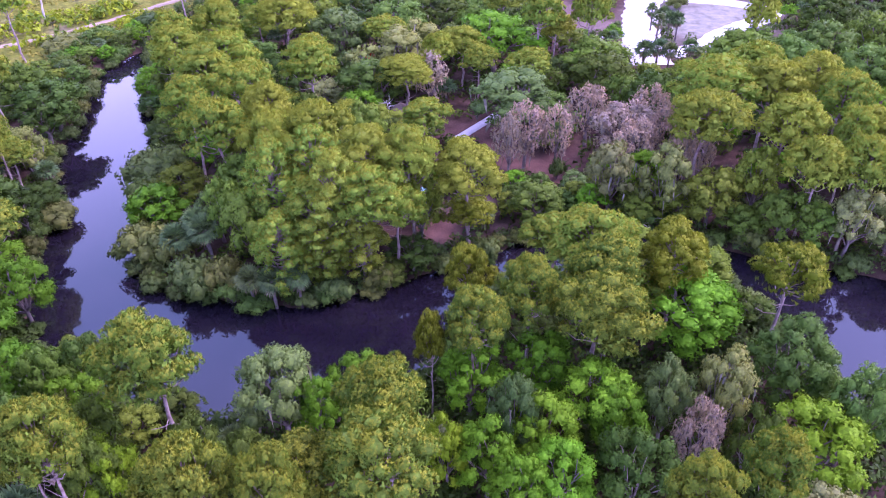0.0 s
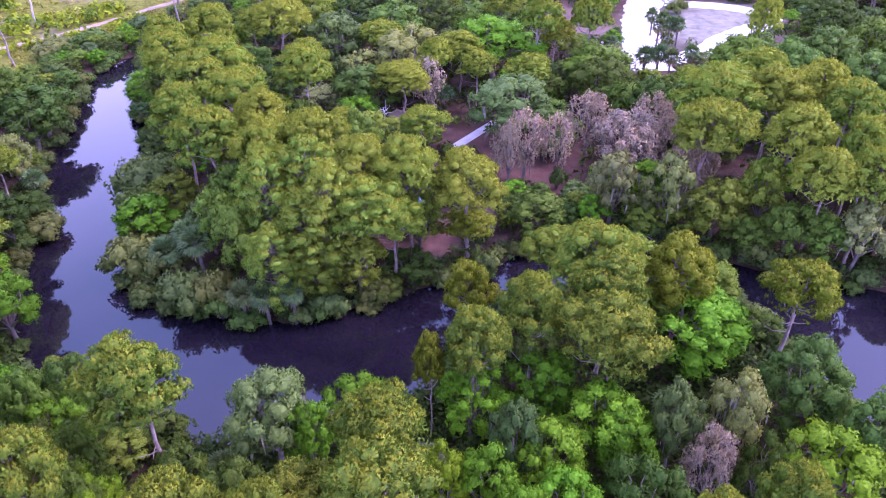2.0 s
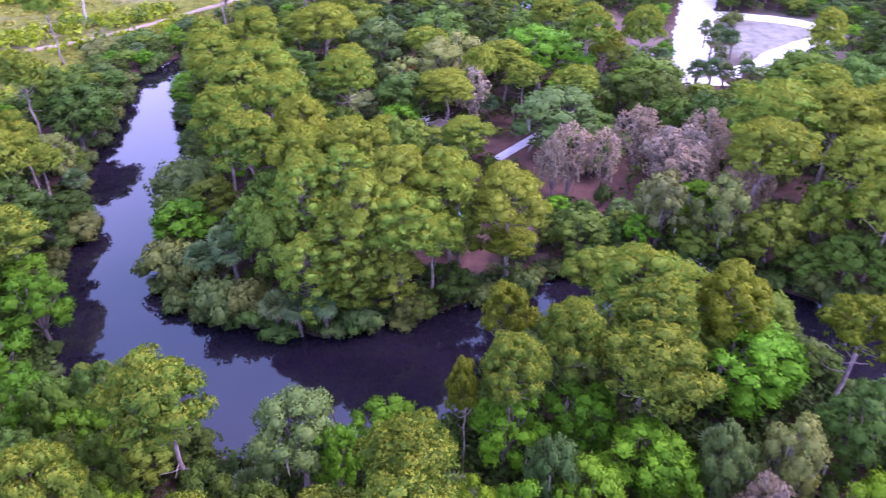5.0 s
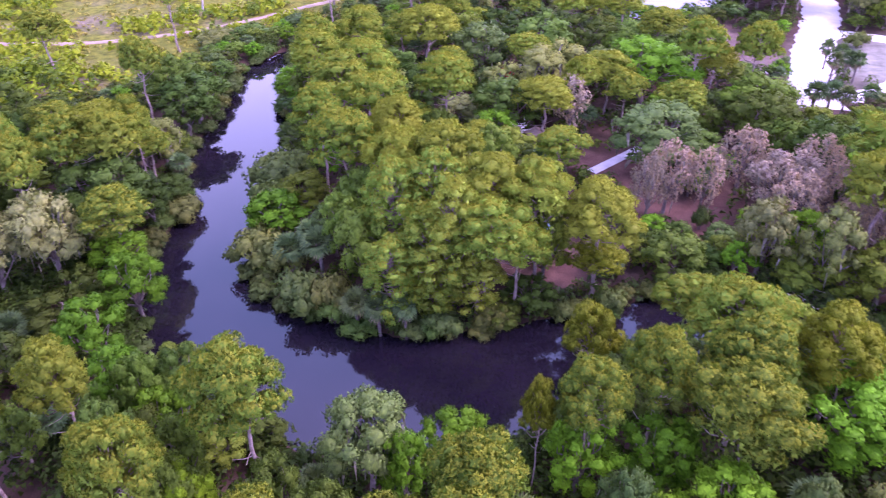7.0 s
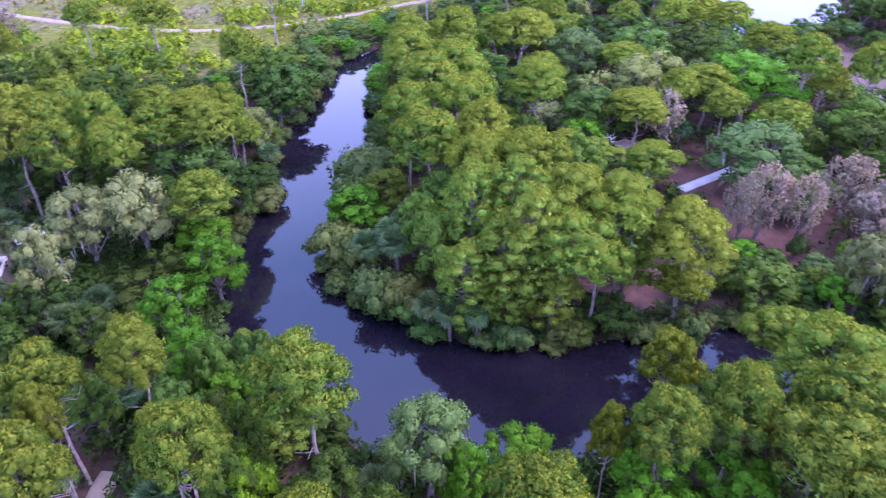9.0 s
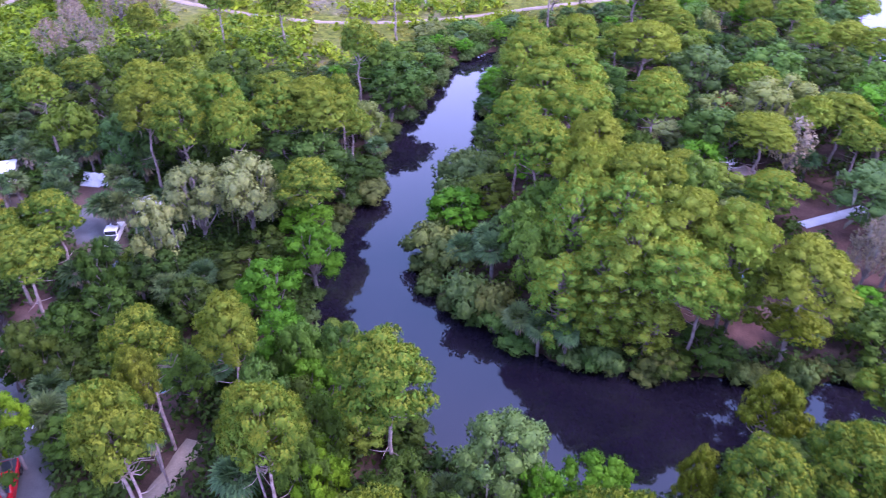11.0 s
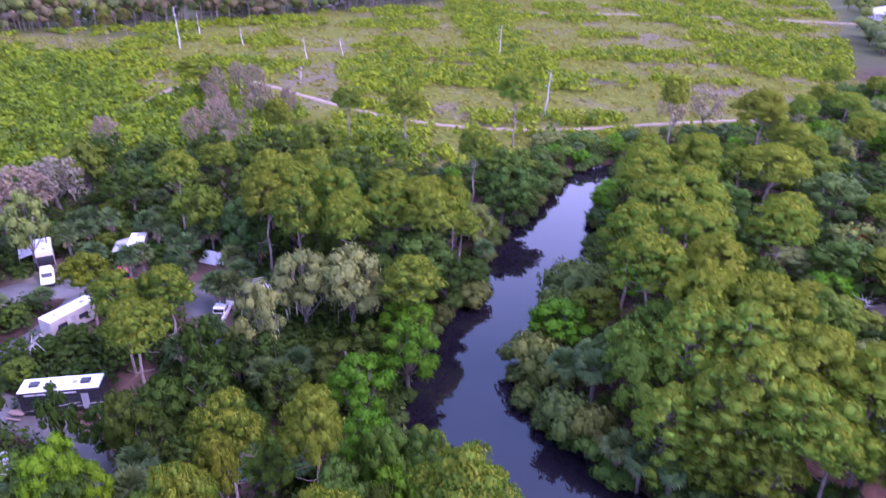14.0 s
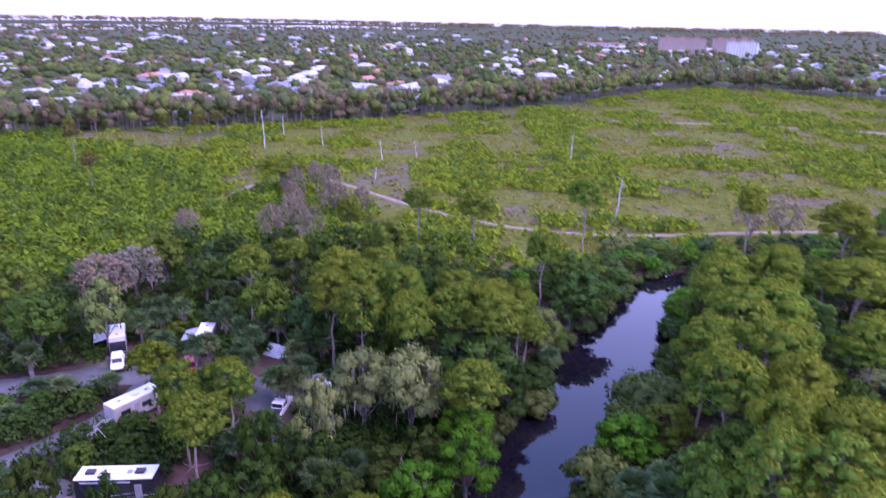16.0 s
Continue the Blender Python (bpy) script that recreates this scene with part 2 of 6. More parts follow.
DRIVE = [(41, 134), (41, 146), (44, 160), (49.5, 180), (53.5, 195), (57, 225)]
LOOP = [(42, 139), (52, 142), (60, 152), (70, 159), (76, 164), (73, 171), (62, 176), (50, 179)]
SIDEWALK = [(1.5, 103.5), (5, 108), (9, 113)]
SIDEWALK_B = [(21, 152), (30, 151.3), (38, 150.5)]
# bare or pale openings in the wood: x, y, radius, paleness
OPEN = [(14, 91.5, 4.6, 0.0), (19, 97, 2.6, 0.0), (9, 100, 4.5, 0), (4, 105, 4.5, 0), (-1, 77.5, 2, 0), (3.5, 83.5, 2, 0.3), (-4, 87, 3, 0),
        (58, 160, 13, 0.95), (28, 158, 11, 0.25), (68, 168, 9, 0.9), (-76, 28.5, 3, 0.2), (-72, 40, 2.5, 0), (-49, 38, 2.2, 0.1),
        (-97, 53, 4, 0.3), (-90, 62, 3.5, 0.1), (-79, 57, 4.5, 0.6), (-105, 45, 4, 0.6), (-110, 47, 3, 0.1), (-88, 40, 3.5, 0.2), (-70, 34.5, 4.5, 0.1), (-64, 33, 4, 0.1), (-86, 60, 3, 0.2), (-74, 53, 3, 0.2), (30, 170, 7, 0.2)]


def inside(poly, x, y):
    x, y = np.asarray(x, float), np.asarray(y, float)
    hit = np.zeros(x.shape, bool)
    for (x0, y0), (x1, y1) in zip(poly, poly[1:] + poly[:1]):
        cross = (y0 > y) != (y1 > y)
        hit ^= cross & (x < (x1 - x0) * (y - y0) / ((y1 - y0) or 1e-9) + x0)
    return hit


def line_distance(line, x, y, closed=False):
    x, y = np.asarray(x, float), np.asarray(y, float)
    best = np.full(x.shape, 1e9)
    pairs = list(zip(line, line[1:] + (line[:1] if closed else [])))
    for (x0, y0), (x1, y1) in pairs if closed else pairs[:len(line) - 1]:
        dx, dy = x1 - x0, y1 - y0
        s = np.clip(((x - x0) * dx + (y - y0) * dy) / (dx * dx + dy * dy), 0, 1)
        best = np.minimum(best, np.hypot(x - x0 - s * dx, y - y0 - s * dy))
    return best


def wave(x, y, s=1.0, k=0.0):
    """A cheap smooth unevenness between about -1 and 1."""
    return (np.sin(x * 0.37 * s + 1.3 + k) * np.cos(y * 0.29 * s - 0.4 + k) + np.sin((x + y) * 0.83 * s + k) * 0.5 + np.cos((x - 1.7 * y) * 0.61 * s + 2 * k) * 0.5) / 2


def land(x, y):
    """Metres inland from the water's edge (negative in the water)."""
    x, y = np.asarray(x, float), np.asarray(y, float)
    d = np.minimum(line_distance(CREEK, x, y, True) * np.where(inside(CREEK, x, y), -1, 1),
                   line_distance(LAKE, x, y, True) * np.where(inside(LAKE, x, y), -1, 1))
    d = np.minimum(d, line_distance(POND, x, y, True) * np.where(inside(POND, x, y), -1, 1))
    return d + 0.7 * wave(x, y, 1.6)


ROADS = [(CAMP_ROAD, 3.6), (SIDE_ROAD, 1.9), (NEAR_ROAD, 2.1), (PAD_PATH, 1.1), (FIELD_TRACK, 1.6), (FAR_TRACK, 2.2), (DRIVE, 4.2), (LOOP, 2.6), (SIDEWALK, 0.9), (SIDEWALK_B, 0.7)]


def road_gap(x, y):
    """Metres from the nearest road's edge."""
    return np.min([line_distance(line, x, y) - half for line, half in ROADS], axis=0)


def ground_z(x, y):
    x, y = np.asarray(x, float), np.asarray(y, float)
    d = land(x, y)
    z = np.clip(d * 0.55, -1.6, 0.8)
    return z + np.where(d > 3, 0.12 * wave(x, y, 0.6) * np.clip((road_gap(x, y) - 2) / 4, 0, 1), 0)


# ---- mesh helpers ----
def mesh_of(name, verts, faces, materials, slots=None, smooth=False):
    """A mesh from vertex rows and a list of face arrays (each of one corner count)."""
    me = bpy.data.meshes.new(name)
    verts = np.asarray(verts, np.float32).reshape(-1, 3)
    faces = [np.asarray(f_, np.int32) for f_ in faces if len(f_)]
    loops = np.concatenate([f_.ravel() for f_ in faces])
    sizes = np.concatenate([np.full(len(f_), f_.shape[1], np.int32) for f_ in faces])
    starts = np.concatenate([[0], np.cumsum(sizes)[:-1]]).astype(np.int32)
    me.vertices.add(len(verts)), me.loops.add(len(loops)), me.polygons.add(len(sizes))
    me.vertices.foreach_set("co", verts.ravel())
    me.loops.foreach_set("vertex_index", loops)
    me.polygons.foreach_set("loop_start", starts)
    if slots is not None:
        me.polygons.foreach_set("material_index", np.asarray(slots, np.int32))
    me.polygons.foreach_set("use_smooth", np.full(len(sizes), smooth))
    for mat in materials if isinstance(materials, (list, tuple)) else [materials]:
        me.materials.append(mat)
    me.update(calc_edges=True)
    return me


class Soup:
    """Collects pieces of geometry for one mesh."""

    def __init__(self):
        self.v, self.f, self.s, self.n, self.count = [], [], [], [], 0

    def add(self, verts, faces, slot=0, shade=None):
        """shade: a normal for each vertex, where leaves should take the light as one mass."""
        verts, faces = np.asarray(verts, float).reshape(-1, 3), np.asarray(faces, int)
        if len(faces):
            self.v.append(verts), self.f.append(faces + self.count), self.s.append(np.full(len(faces), slot))
            self.n.append(np.zeros_like(verts) if shade is None else shade)
            self.count += len(verts)

    def mesh(self, name, materials, smooth=False):
        me = mesh_of(name, np.concatenate(self.v), self.f, materials, np.concatenate(self.s), smooth)
        n = np.concatenate(self.n)
        if n.any():
            me.normals_split_custom_set_from_vertices(n)
        return me


def part(name, bm, material, parent, label=""):
    """Links a bmesh (or a mesh) as one mesh object under a thing or a part."""
    if isinstance(bm, bmesh.types.BMesh):
        me = bpy.data.meshes.new(name)
        bm.to_mesh(me)
        bm.free()
        me.materials.append(material)
    else:
        me = bm
    ob = new(name, me)
    ob.parent = parent
    return tagged(ob, label)


def box(x0, x1, y0, y1, z0, z1, bevel=0.0):
    bm = bmesh.new()
    bmesh.ops.create_cube(bm, size=1)
    for v in bm.verts:
        v.co = ((x0 + x1) / 2 + v.co.x * (x1 - x0), (y0 + y1) / 2 + v.co.y * (y1 - y0), (z0 + z1) / 2 + v.co.z * (z1 - z0))
    if bevel:
        bmesh.ops.bevel(bm, geom=bm.edges[:], offset=bevel, segments=2, affect="EDGES", profile=0.6)
    return bm


def prism(profile, half, bevel=0.0):
    """A side profile (x, z) stretched across the width y."""
    bm = bmesh.new()
    a = [bm.verts.new((x, -half, z)) for x, z in profile]
    b = [bm.verts.new((x, half, z)) for x, z in profile]
    bm.faces.new(a), bm.faces.new(b[::-1])
    for i in range(len(a)):
        j = (i + 1) % len(a)
        bm.faces.new((a[j], a[i], b[i], b[j]))
    bmesh.ops.recalc_face_normals(bm, faces=bm.faces[:])
    if bevel:
        bmesh.ops.bevel(bm, geom=bm.edges[:], offset=bevel, segments=2, affect="EDGES", profile=0.6)
    return bm


def rod(radius, p, q, sides=10):
    bm = bmesh.new()
    p, q = Vector(p), Vector(q)
    bmesh.ops.create_cone(bm, cap_ends=True, segments=sides, radius1=radius, radius2=radius, depth=(q - p).length)
    bmesh.ops.transform(bm, verts=bm.verts[:], matrix=Matrix.Translation((p + q) / 2) @ (q - p).to_track_quat("Z", "Y").to_matrix().to_4x4())
    return bm


def tube(points, radii, sides=6):
    """Vertices and quads of a tapered, bent tube."""
    points, radii = np.asarray(points, float), np.asarray(radii, float)
    along = np.gradient(points, axis=0)
    along /= np.linalg.norm(along, axis=1)[:, None] + 1e-9
    side = np.cross(along, [0.31, 0.95, 0.05])
    side /= np.linalg.norm(side, axis=1)[:, None] + 1e-9
    up = np.cross(along, side)
    a = np.linspace(0, 2 * np.pi, sides, endpoint=False)
    ring = side[:, None] * np.cos(a)[None, :, None] + up[:, None] * np.sin(a)[None, :, None]
    v = (points[:, None] + ring * radii[:, None, None]).reshape(-1, 3)
    n = len(points)
    i, j = np.meshgrid(np.arange(n - 1), np.arange(sides), indexing="ij")
    k = (j + 1) % sides
    return v, np.stack([i * sides + j, i * sides + k, (i + 1) * sides + k, (i + 1) * sides + j], -1).reshape(-1, 4)


# ---- ground, water, roads ----
def axis(lo, hi, step, far_lo, far_hi, count):
    near = np.arange(lo, hi + 0.01, step)
    g = np.linspace(0, 1, count + 1)[1:] ** 2.6
    return np.concatenate([(lo + (far_lo - lo) * g)[::-1], near, hi + (far_hi - hi) * g])


def build_ground():
    xs = axis(-125, 112, 1.5, -4900, 4900, 34)
    ys = axis(10, 236, 1.5, -4900, 4900, 34)
    X, Y = np.meshgrid(xs, ys, indexing="ij")
    Z = ground_z(X, Y)
    nx, ny = X.shape
    i, j = np.meshgrid(np.arange(nx - 1), np.arange(ny - 1), indexing="ij")
    quads = np.stack([i * ny + j, (i + 1) * ny + j, (i + 1) * ny + j + 1, i * ny + j + 1], -1).reshape(-1, 4)
    me = mesh_of("ground", np.stack([X, Y, Z], -1), [quads], GROUND, smooth=True)
    edge = line_distance(FIELD, X, Y, True) * np.where(inside(FIELD, X, Y), 1, -1)
    fieldness = np.clip(0.5 + (edge + 4 * wave(X, Y, 0.4)) / 10, 0, 1)
    town = np.clip((np.hypot(X, Y) - 290) / 40, 0, 1) * (1 - fieldness)
    pale, bare = np.zeros_like(X), np.zeros_like(X)
    for cx, cy, r, p in OPEN:
        bare = np.maximum(bare, (1 - p) * np.clip(2.4 - 1.6 * (np.hypot(X - cx, Y - cy) + 1.5 * wave(X, Y)) / r, 0, 1))
        pale = np.maximum(pale, p * np.clip(1.6 - (np.hypot(X - cx, Y - cy) + 1.5 * wave(X, Y)) / r, 0, 1))
    col = me.color_attributes.new("zone", "FLOAT_COLOR", "POINT")
    col.data.foreach_set("color", np.stack([fieldness, np.clip(pale, 0, 1), bare, 1 - town], -1).astype(np.float32).ravel())
    return tagged(new("ground", me), "reddish leaf litter and open scrub field ground", "ground", kind="structure")


def smooth_line(line, step):
    """Points at even steps along a rounded polyline."""
    p = np.asarray(line, float)
    for _ in range(2):
        q = np.empty((2 * len(p) - 2, 2))
        q[0::2], q[1::2] = 0.75 * p[:-1] + 0.25 * p[1:], 0.25 * p[:-1] + 0.75 * p[1:]
        p = np.concatenate([p[:1], q, p[-1:]])
    s = np.concatenate([[0], np.cumsum(np.hypot(*np.diff(p, axis=0).T))])
    t = np.arange(0, s[-1], step)
    return np.stack([np.interp(t, s, p[:, 0]), np.interp(t, s, p[:, 1])], 1)


def strip(name, line, half, material, label, category, lift=0.05, rough_edge=0.25, step=1.0):
    """A road or path laid on the ground, with a worn, uneven edge and turned-down sides."""
    c = smooth_line(line, step)
    d = np.gradient(c, axis=0)
    d /= np.linalg.norm(d, axis=1)[:, None]
    n = np.stack([-d[:, 1], d[:, 0]], 1)
    k = np.arange(len(c))
    rng_l = half * (1 + rough_edge * 0.5 * (np.sin(k * 1.7) * 0.5 + np.sin(k * 0.63 + 1) * 0.5))
    rng_r = half * (1 + rough_edge * 0.5 * (np.sin(k * 1.3 + 2) * 0.5 + np.sin(k * 0.51 + 4) * 0.5))
    rows = []
    for off, dz in ((rng_l + 0.15, -0.3), (rng_l, 0), (rng_l * 0, 0.04), (-rng_r, 0), (-rng_r - 0.15, -0.3)):
        xy = c + n * off[:, None]
        rows.append(np.column_stack([xy, ground_z(xy[:, 0], xy[:, 1]) + lift + dz]))
    v = np.stack(rows, 1)
    m = v.shape[1]
    i, j = np.meshgrid(np.arange(len(c) - 1), np.arange(m - 1), indexing="ij")
    quads = np.stack([i * m + j + 1, i * m + j, (i + 1) * m + j, (i + 1) * m + j + 1], -1).reshape(-1, 4)
    return tagged(new(name, mesh_of(name, v, [quads[:, ::-1]], material, smooth=True)), label, category, kind="structure")


def flat_sheet(name, x0, x1, y0, y1, z, nx, ny, material, label, category):
    X, Y = np.meshgrid(np.linspace(x0, x1, nx), np.linspace(y0, y1, ny), indexing="ij")
    i, j = np.meshgrid(np.arange(nx - 1), np.arange(ny - 1), indexing="ij")
    quads = np.stack([i * ny + j, (i + 1) * ny + j, (i + 1) * ny + j + 1, i * ny + j + 1], -1).reshape(-1, 4)
    return tagged(new(name, mesh_of(name, np.stack([X, Y, X * 0 + z], -1), [quads], material)), label, category, kind="structure")


build_ground()
flat_sheet("water", -122, 115, 8, 345, 0.0, 12, 16, WATER, "dark still creek water mirroring trees and sky", "water")
strip("road", CAMP_ROAD, 2.9, ASPHALT, "grey worn campground road", "road")
strip("road", SIDE_ROAD, 1.8, ASPHALT, "narrow grey campground side road", "road", 0.045)
strip("road", NEAR_ROAD, 2.0, ASPHALT, "grey campground lane between pines", "road")
strip("pavement", PAD_PATH, 1.0, SAND, "pale sandy footpath beside a campsite", "path")
strip("road", FIELD_TRACK, 1.1, SAND, "pale sandy track along the scrub field", "track", rough_edge=0.5)
strip("road", FAR_TRACK, 2.0, SAND, "pale sandy track across the far field", "track", 0.06)
strip("road", DRIVE, 4.2, SHELL, "white shell park drive", "road")
strip("road", LOOP, 2.5, SHELL, "white shell loop drive round a pale lawn", "road", 0.062)
strip("pavement", SIDEWALK, 0.8, CONCRETE, "pale concrete path across a red clearing", "path", 0.09, 0.02)
strip("pavement", SIDEWALK_B, 0.6, CONCRETE, "pale concrete path towards the drive", "path", 0.09, 0.02)

# ---- foliage ----
def unit(v):
    return v / (np.linalg.norm(v, axis=-1, keepdims=True) + 1e-9)


def on_puff(rng, n, low=-0.35):
    """Directions over the upper part of a ball."""
    z = rng.uniform(low, 1, n)
    a = rng.uniform(0, 2 * np.pi, n)
    r = np.sqrt(np.maximum(0, 1 - z * z))
    return np.stack([r * np.cos(a), r * np.sin(a), z], 1)


def even_puff(rng, n, low=-0.35):
    """Directions spread evenly over the upper part of a ball."""
    k = np.arange(n) + rng.uniform(0.2, 0.8, n)
    z = 1 - (1 - low) * k / n
    a = k * 2.39996 + rng.uniform(0, 6.28) + rng.normal(size=n) * 0.25
    r = np.sqrt(np.maximum(0, 1 - z * z))
    return np.stack([r * np.cos(a), r * np.sin(a), z], 1)


def wound(v, shade):
    """Triangles turned so that their faces look the way their shading does."""
    g = np.cross(v[:, 1] - v[:, 0], v[:, 2] - v[:, 0])
    back = (g * shade).sum(1) < 0
    v[back] = v[back][:, [0, 2, 1]]
    return v.reshape(-1, 3)


def needles(rng, soup, base, way, length, width, slot, shade):
    """Bundles of needles: long thin spikes."""
    n = len(base)
    if not n:
        return
    side = unit(np.cross(way, rng.normal(size=(n, 3)))) * width * 0.5
    l = (length * rng.uniform(0.7, 1.2, n))[:, None]
    v = np.stack([base + side, base - side, base + way * l], 1)
    soup.add(wound(v, shade), np.arange(3 * n).reshape(-1, 3), slot, np.repeat(shade, 3, 0))


def sprays(rng, soup, centre, normal, size, slot=0, shade=None):
    """Leaf sprays: small ragged triangles."""
    n = len(centre)
    shade = normal if shade is None else shade
    t = unit(np.cross(normal, rng.normal(size=(n, 3))))
    b = np.cross(normal, t)
    l = (size * rng.uniform(0.6, 1.35, n))[:, None]
    w = (size * rng.uniform(0.35, 0.8, n))[:, None]
    v = np.stack([centre + t * l, centre - t * l * 0.6 + b * w, centre - t * l * 0.6 - b * w], 1)
    soup.add(wound(v, shade), np.arange(3 * n).reshape(-1, 3), slot, np.repeat(shade, 3, 0))


def ball(level):
    """Vertices and triangles of a round ball."""
    bm = bmesh.new()
    bmesh.ops.create_icosphere(bm, subdivisions=level, radius=1)
    v = np.array([p.co[:] for p in bm.verts])
    t = np.array([[p.index for p in f_.verts] for f_ in bm.faces])
    bm.free()
    return v, t


BALLS = [ball(2), ball(2), ball(1)]


def mass(rng, soup, c, r, heart, far=0, fill=0.86):
    """The closed mass of a clump behind its outer leaves: an uneven rounded body."""
    v, t = BALLS[far]
    k, ph = rng.uniform(2, 4, 3), rng.uniform(0, 6, 3)
    lump = 1 + 0.12 * np.sin(v * k + ph).sum(1, keepdims=True) + rng.normal(size=(len(v), 1)) * 0.1
    p = c + v * np.asarray(r) * fill * lump
    soup.add(p, t, 0, unit(v / np.asarray(r) * r[0] * 0.9 + 0.25 * unit(p - heart)))


def inner(rng, soup, c, r, n, size, heart):
    """The foliage deep inside a clump: fewer, larger sprays."""
    d = on_puff(rng, n, -0.5)
    p = c + d * np.asarray(r) * rng.uniform(0.15, 0.5, (n, 1))
    sprays(rng, soup, p, unit(d + rng.normal(size=d.shape) * 0.3), size, 0, outward(rng, d, p, heart))


def outward(rng, d, p, heart, loose=0.22):
    """Shading between a clump's own roundness and the whole crown's."""
    return unit(0.75 * d + 0.6 * unit(p - heart) + rng.normal(size=d.shape) * loose)


def leafy_puff(rng, soup, c, r, clusters, each=5, leaf=0.3, low=-0.4, with_core=True, heart=None, far=0):
    heart = c - [0, 0, 1.5] if heart is None else heart
    clusters = int(clusters)
    d = even_puff(rng, clusters, low)
    p = c + d * np.asarray(r) * rng.uniform(0.84, 1.05, (clusters, 1))
    p = np.repeat(p, each, 0) + rng.normal(size=(clusters * each, 3)) * leaf * 0.6
    d = np.repeat(d, each, 0)
    nrm = unit(d + rng.normal(size=(clusters * each, 3)) * 0.85 + [0, 0, 0.3])
    sprays(rng, soup, p, nrm, leaf, 0, outward(rng, d, p, heart))
    if with_core:
        mass(rng, soup, c, r, heart, far, 0.66)


def needle_pad(rng, soup, c, r, tufts, each, length, lit_candle, width, heart, far=0):
    d = even_puff(rng, tufts, -0.25)
    p = c + d * np.asarray(r) * rng.uniform(0.66, 1.14, (tufts, 1))
    # only pad tops get the new-growth tint, which also paints them lit
    lit_young = np.repeat((d[:, 2] > 0.25) & (rng.uniform(size=tufts) < lit_candle), each)
    d = np.repeat(d, each, 0)
    # each tuft is a small round brush of needles
    way = unit(d * 0.75 + unit(rng.normal(size=d.shape)) * 0.85 + [0, 0, 0.25])
    base = np.repeat(p, each, 0) + way * 0.06
    lit_young &= (way * unit(d + [0, 0, 0.6])).sum(1) > 0.45
    shade = unit(d + 0.25 * unit(base - heart) + 0.3 * way + rng.normal(size=d.shape) * 0.08)
    needles(rng, soup, base[~lit_young], way[~lit_young], length, width, 0, shade[~lit_young])
    needles(rng, soup, base[lit_young], way[lit_young], length * 0.9, width * 0.9, 1, shade[lit_young])
    mass(rng, soup, c - [0, 0, 0.1 * r[2]], r, heart, far, 0.58)


def limb(rng, soup, a, b, r0, r1, sag=0.15, sides=5, steps=5):
    a, b = np.asarray(a, float), np.asarray(b, float)
    s = np.linspace(0, 1, steps)[:, None]
    p = a + (b - a) * s
    p[:, 2] += np.sin(s[:, 0] * np.pi) * -sag * np.linalg.norm(b - a)
    p[1:-1] += rng.normal(size=(steps - 2, 3)) * 0.06 * np.linalg.norm(b - a)
    soup.add(*tube(p, np.linspace(r0, r1, steps), sides))


def root_of(name):
    return new(name)


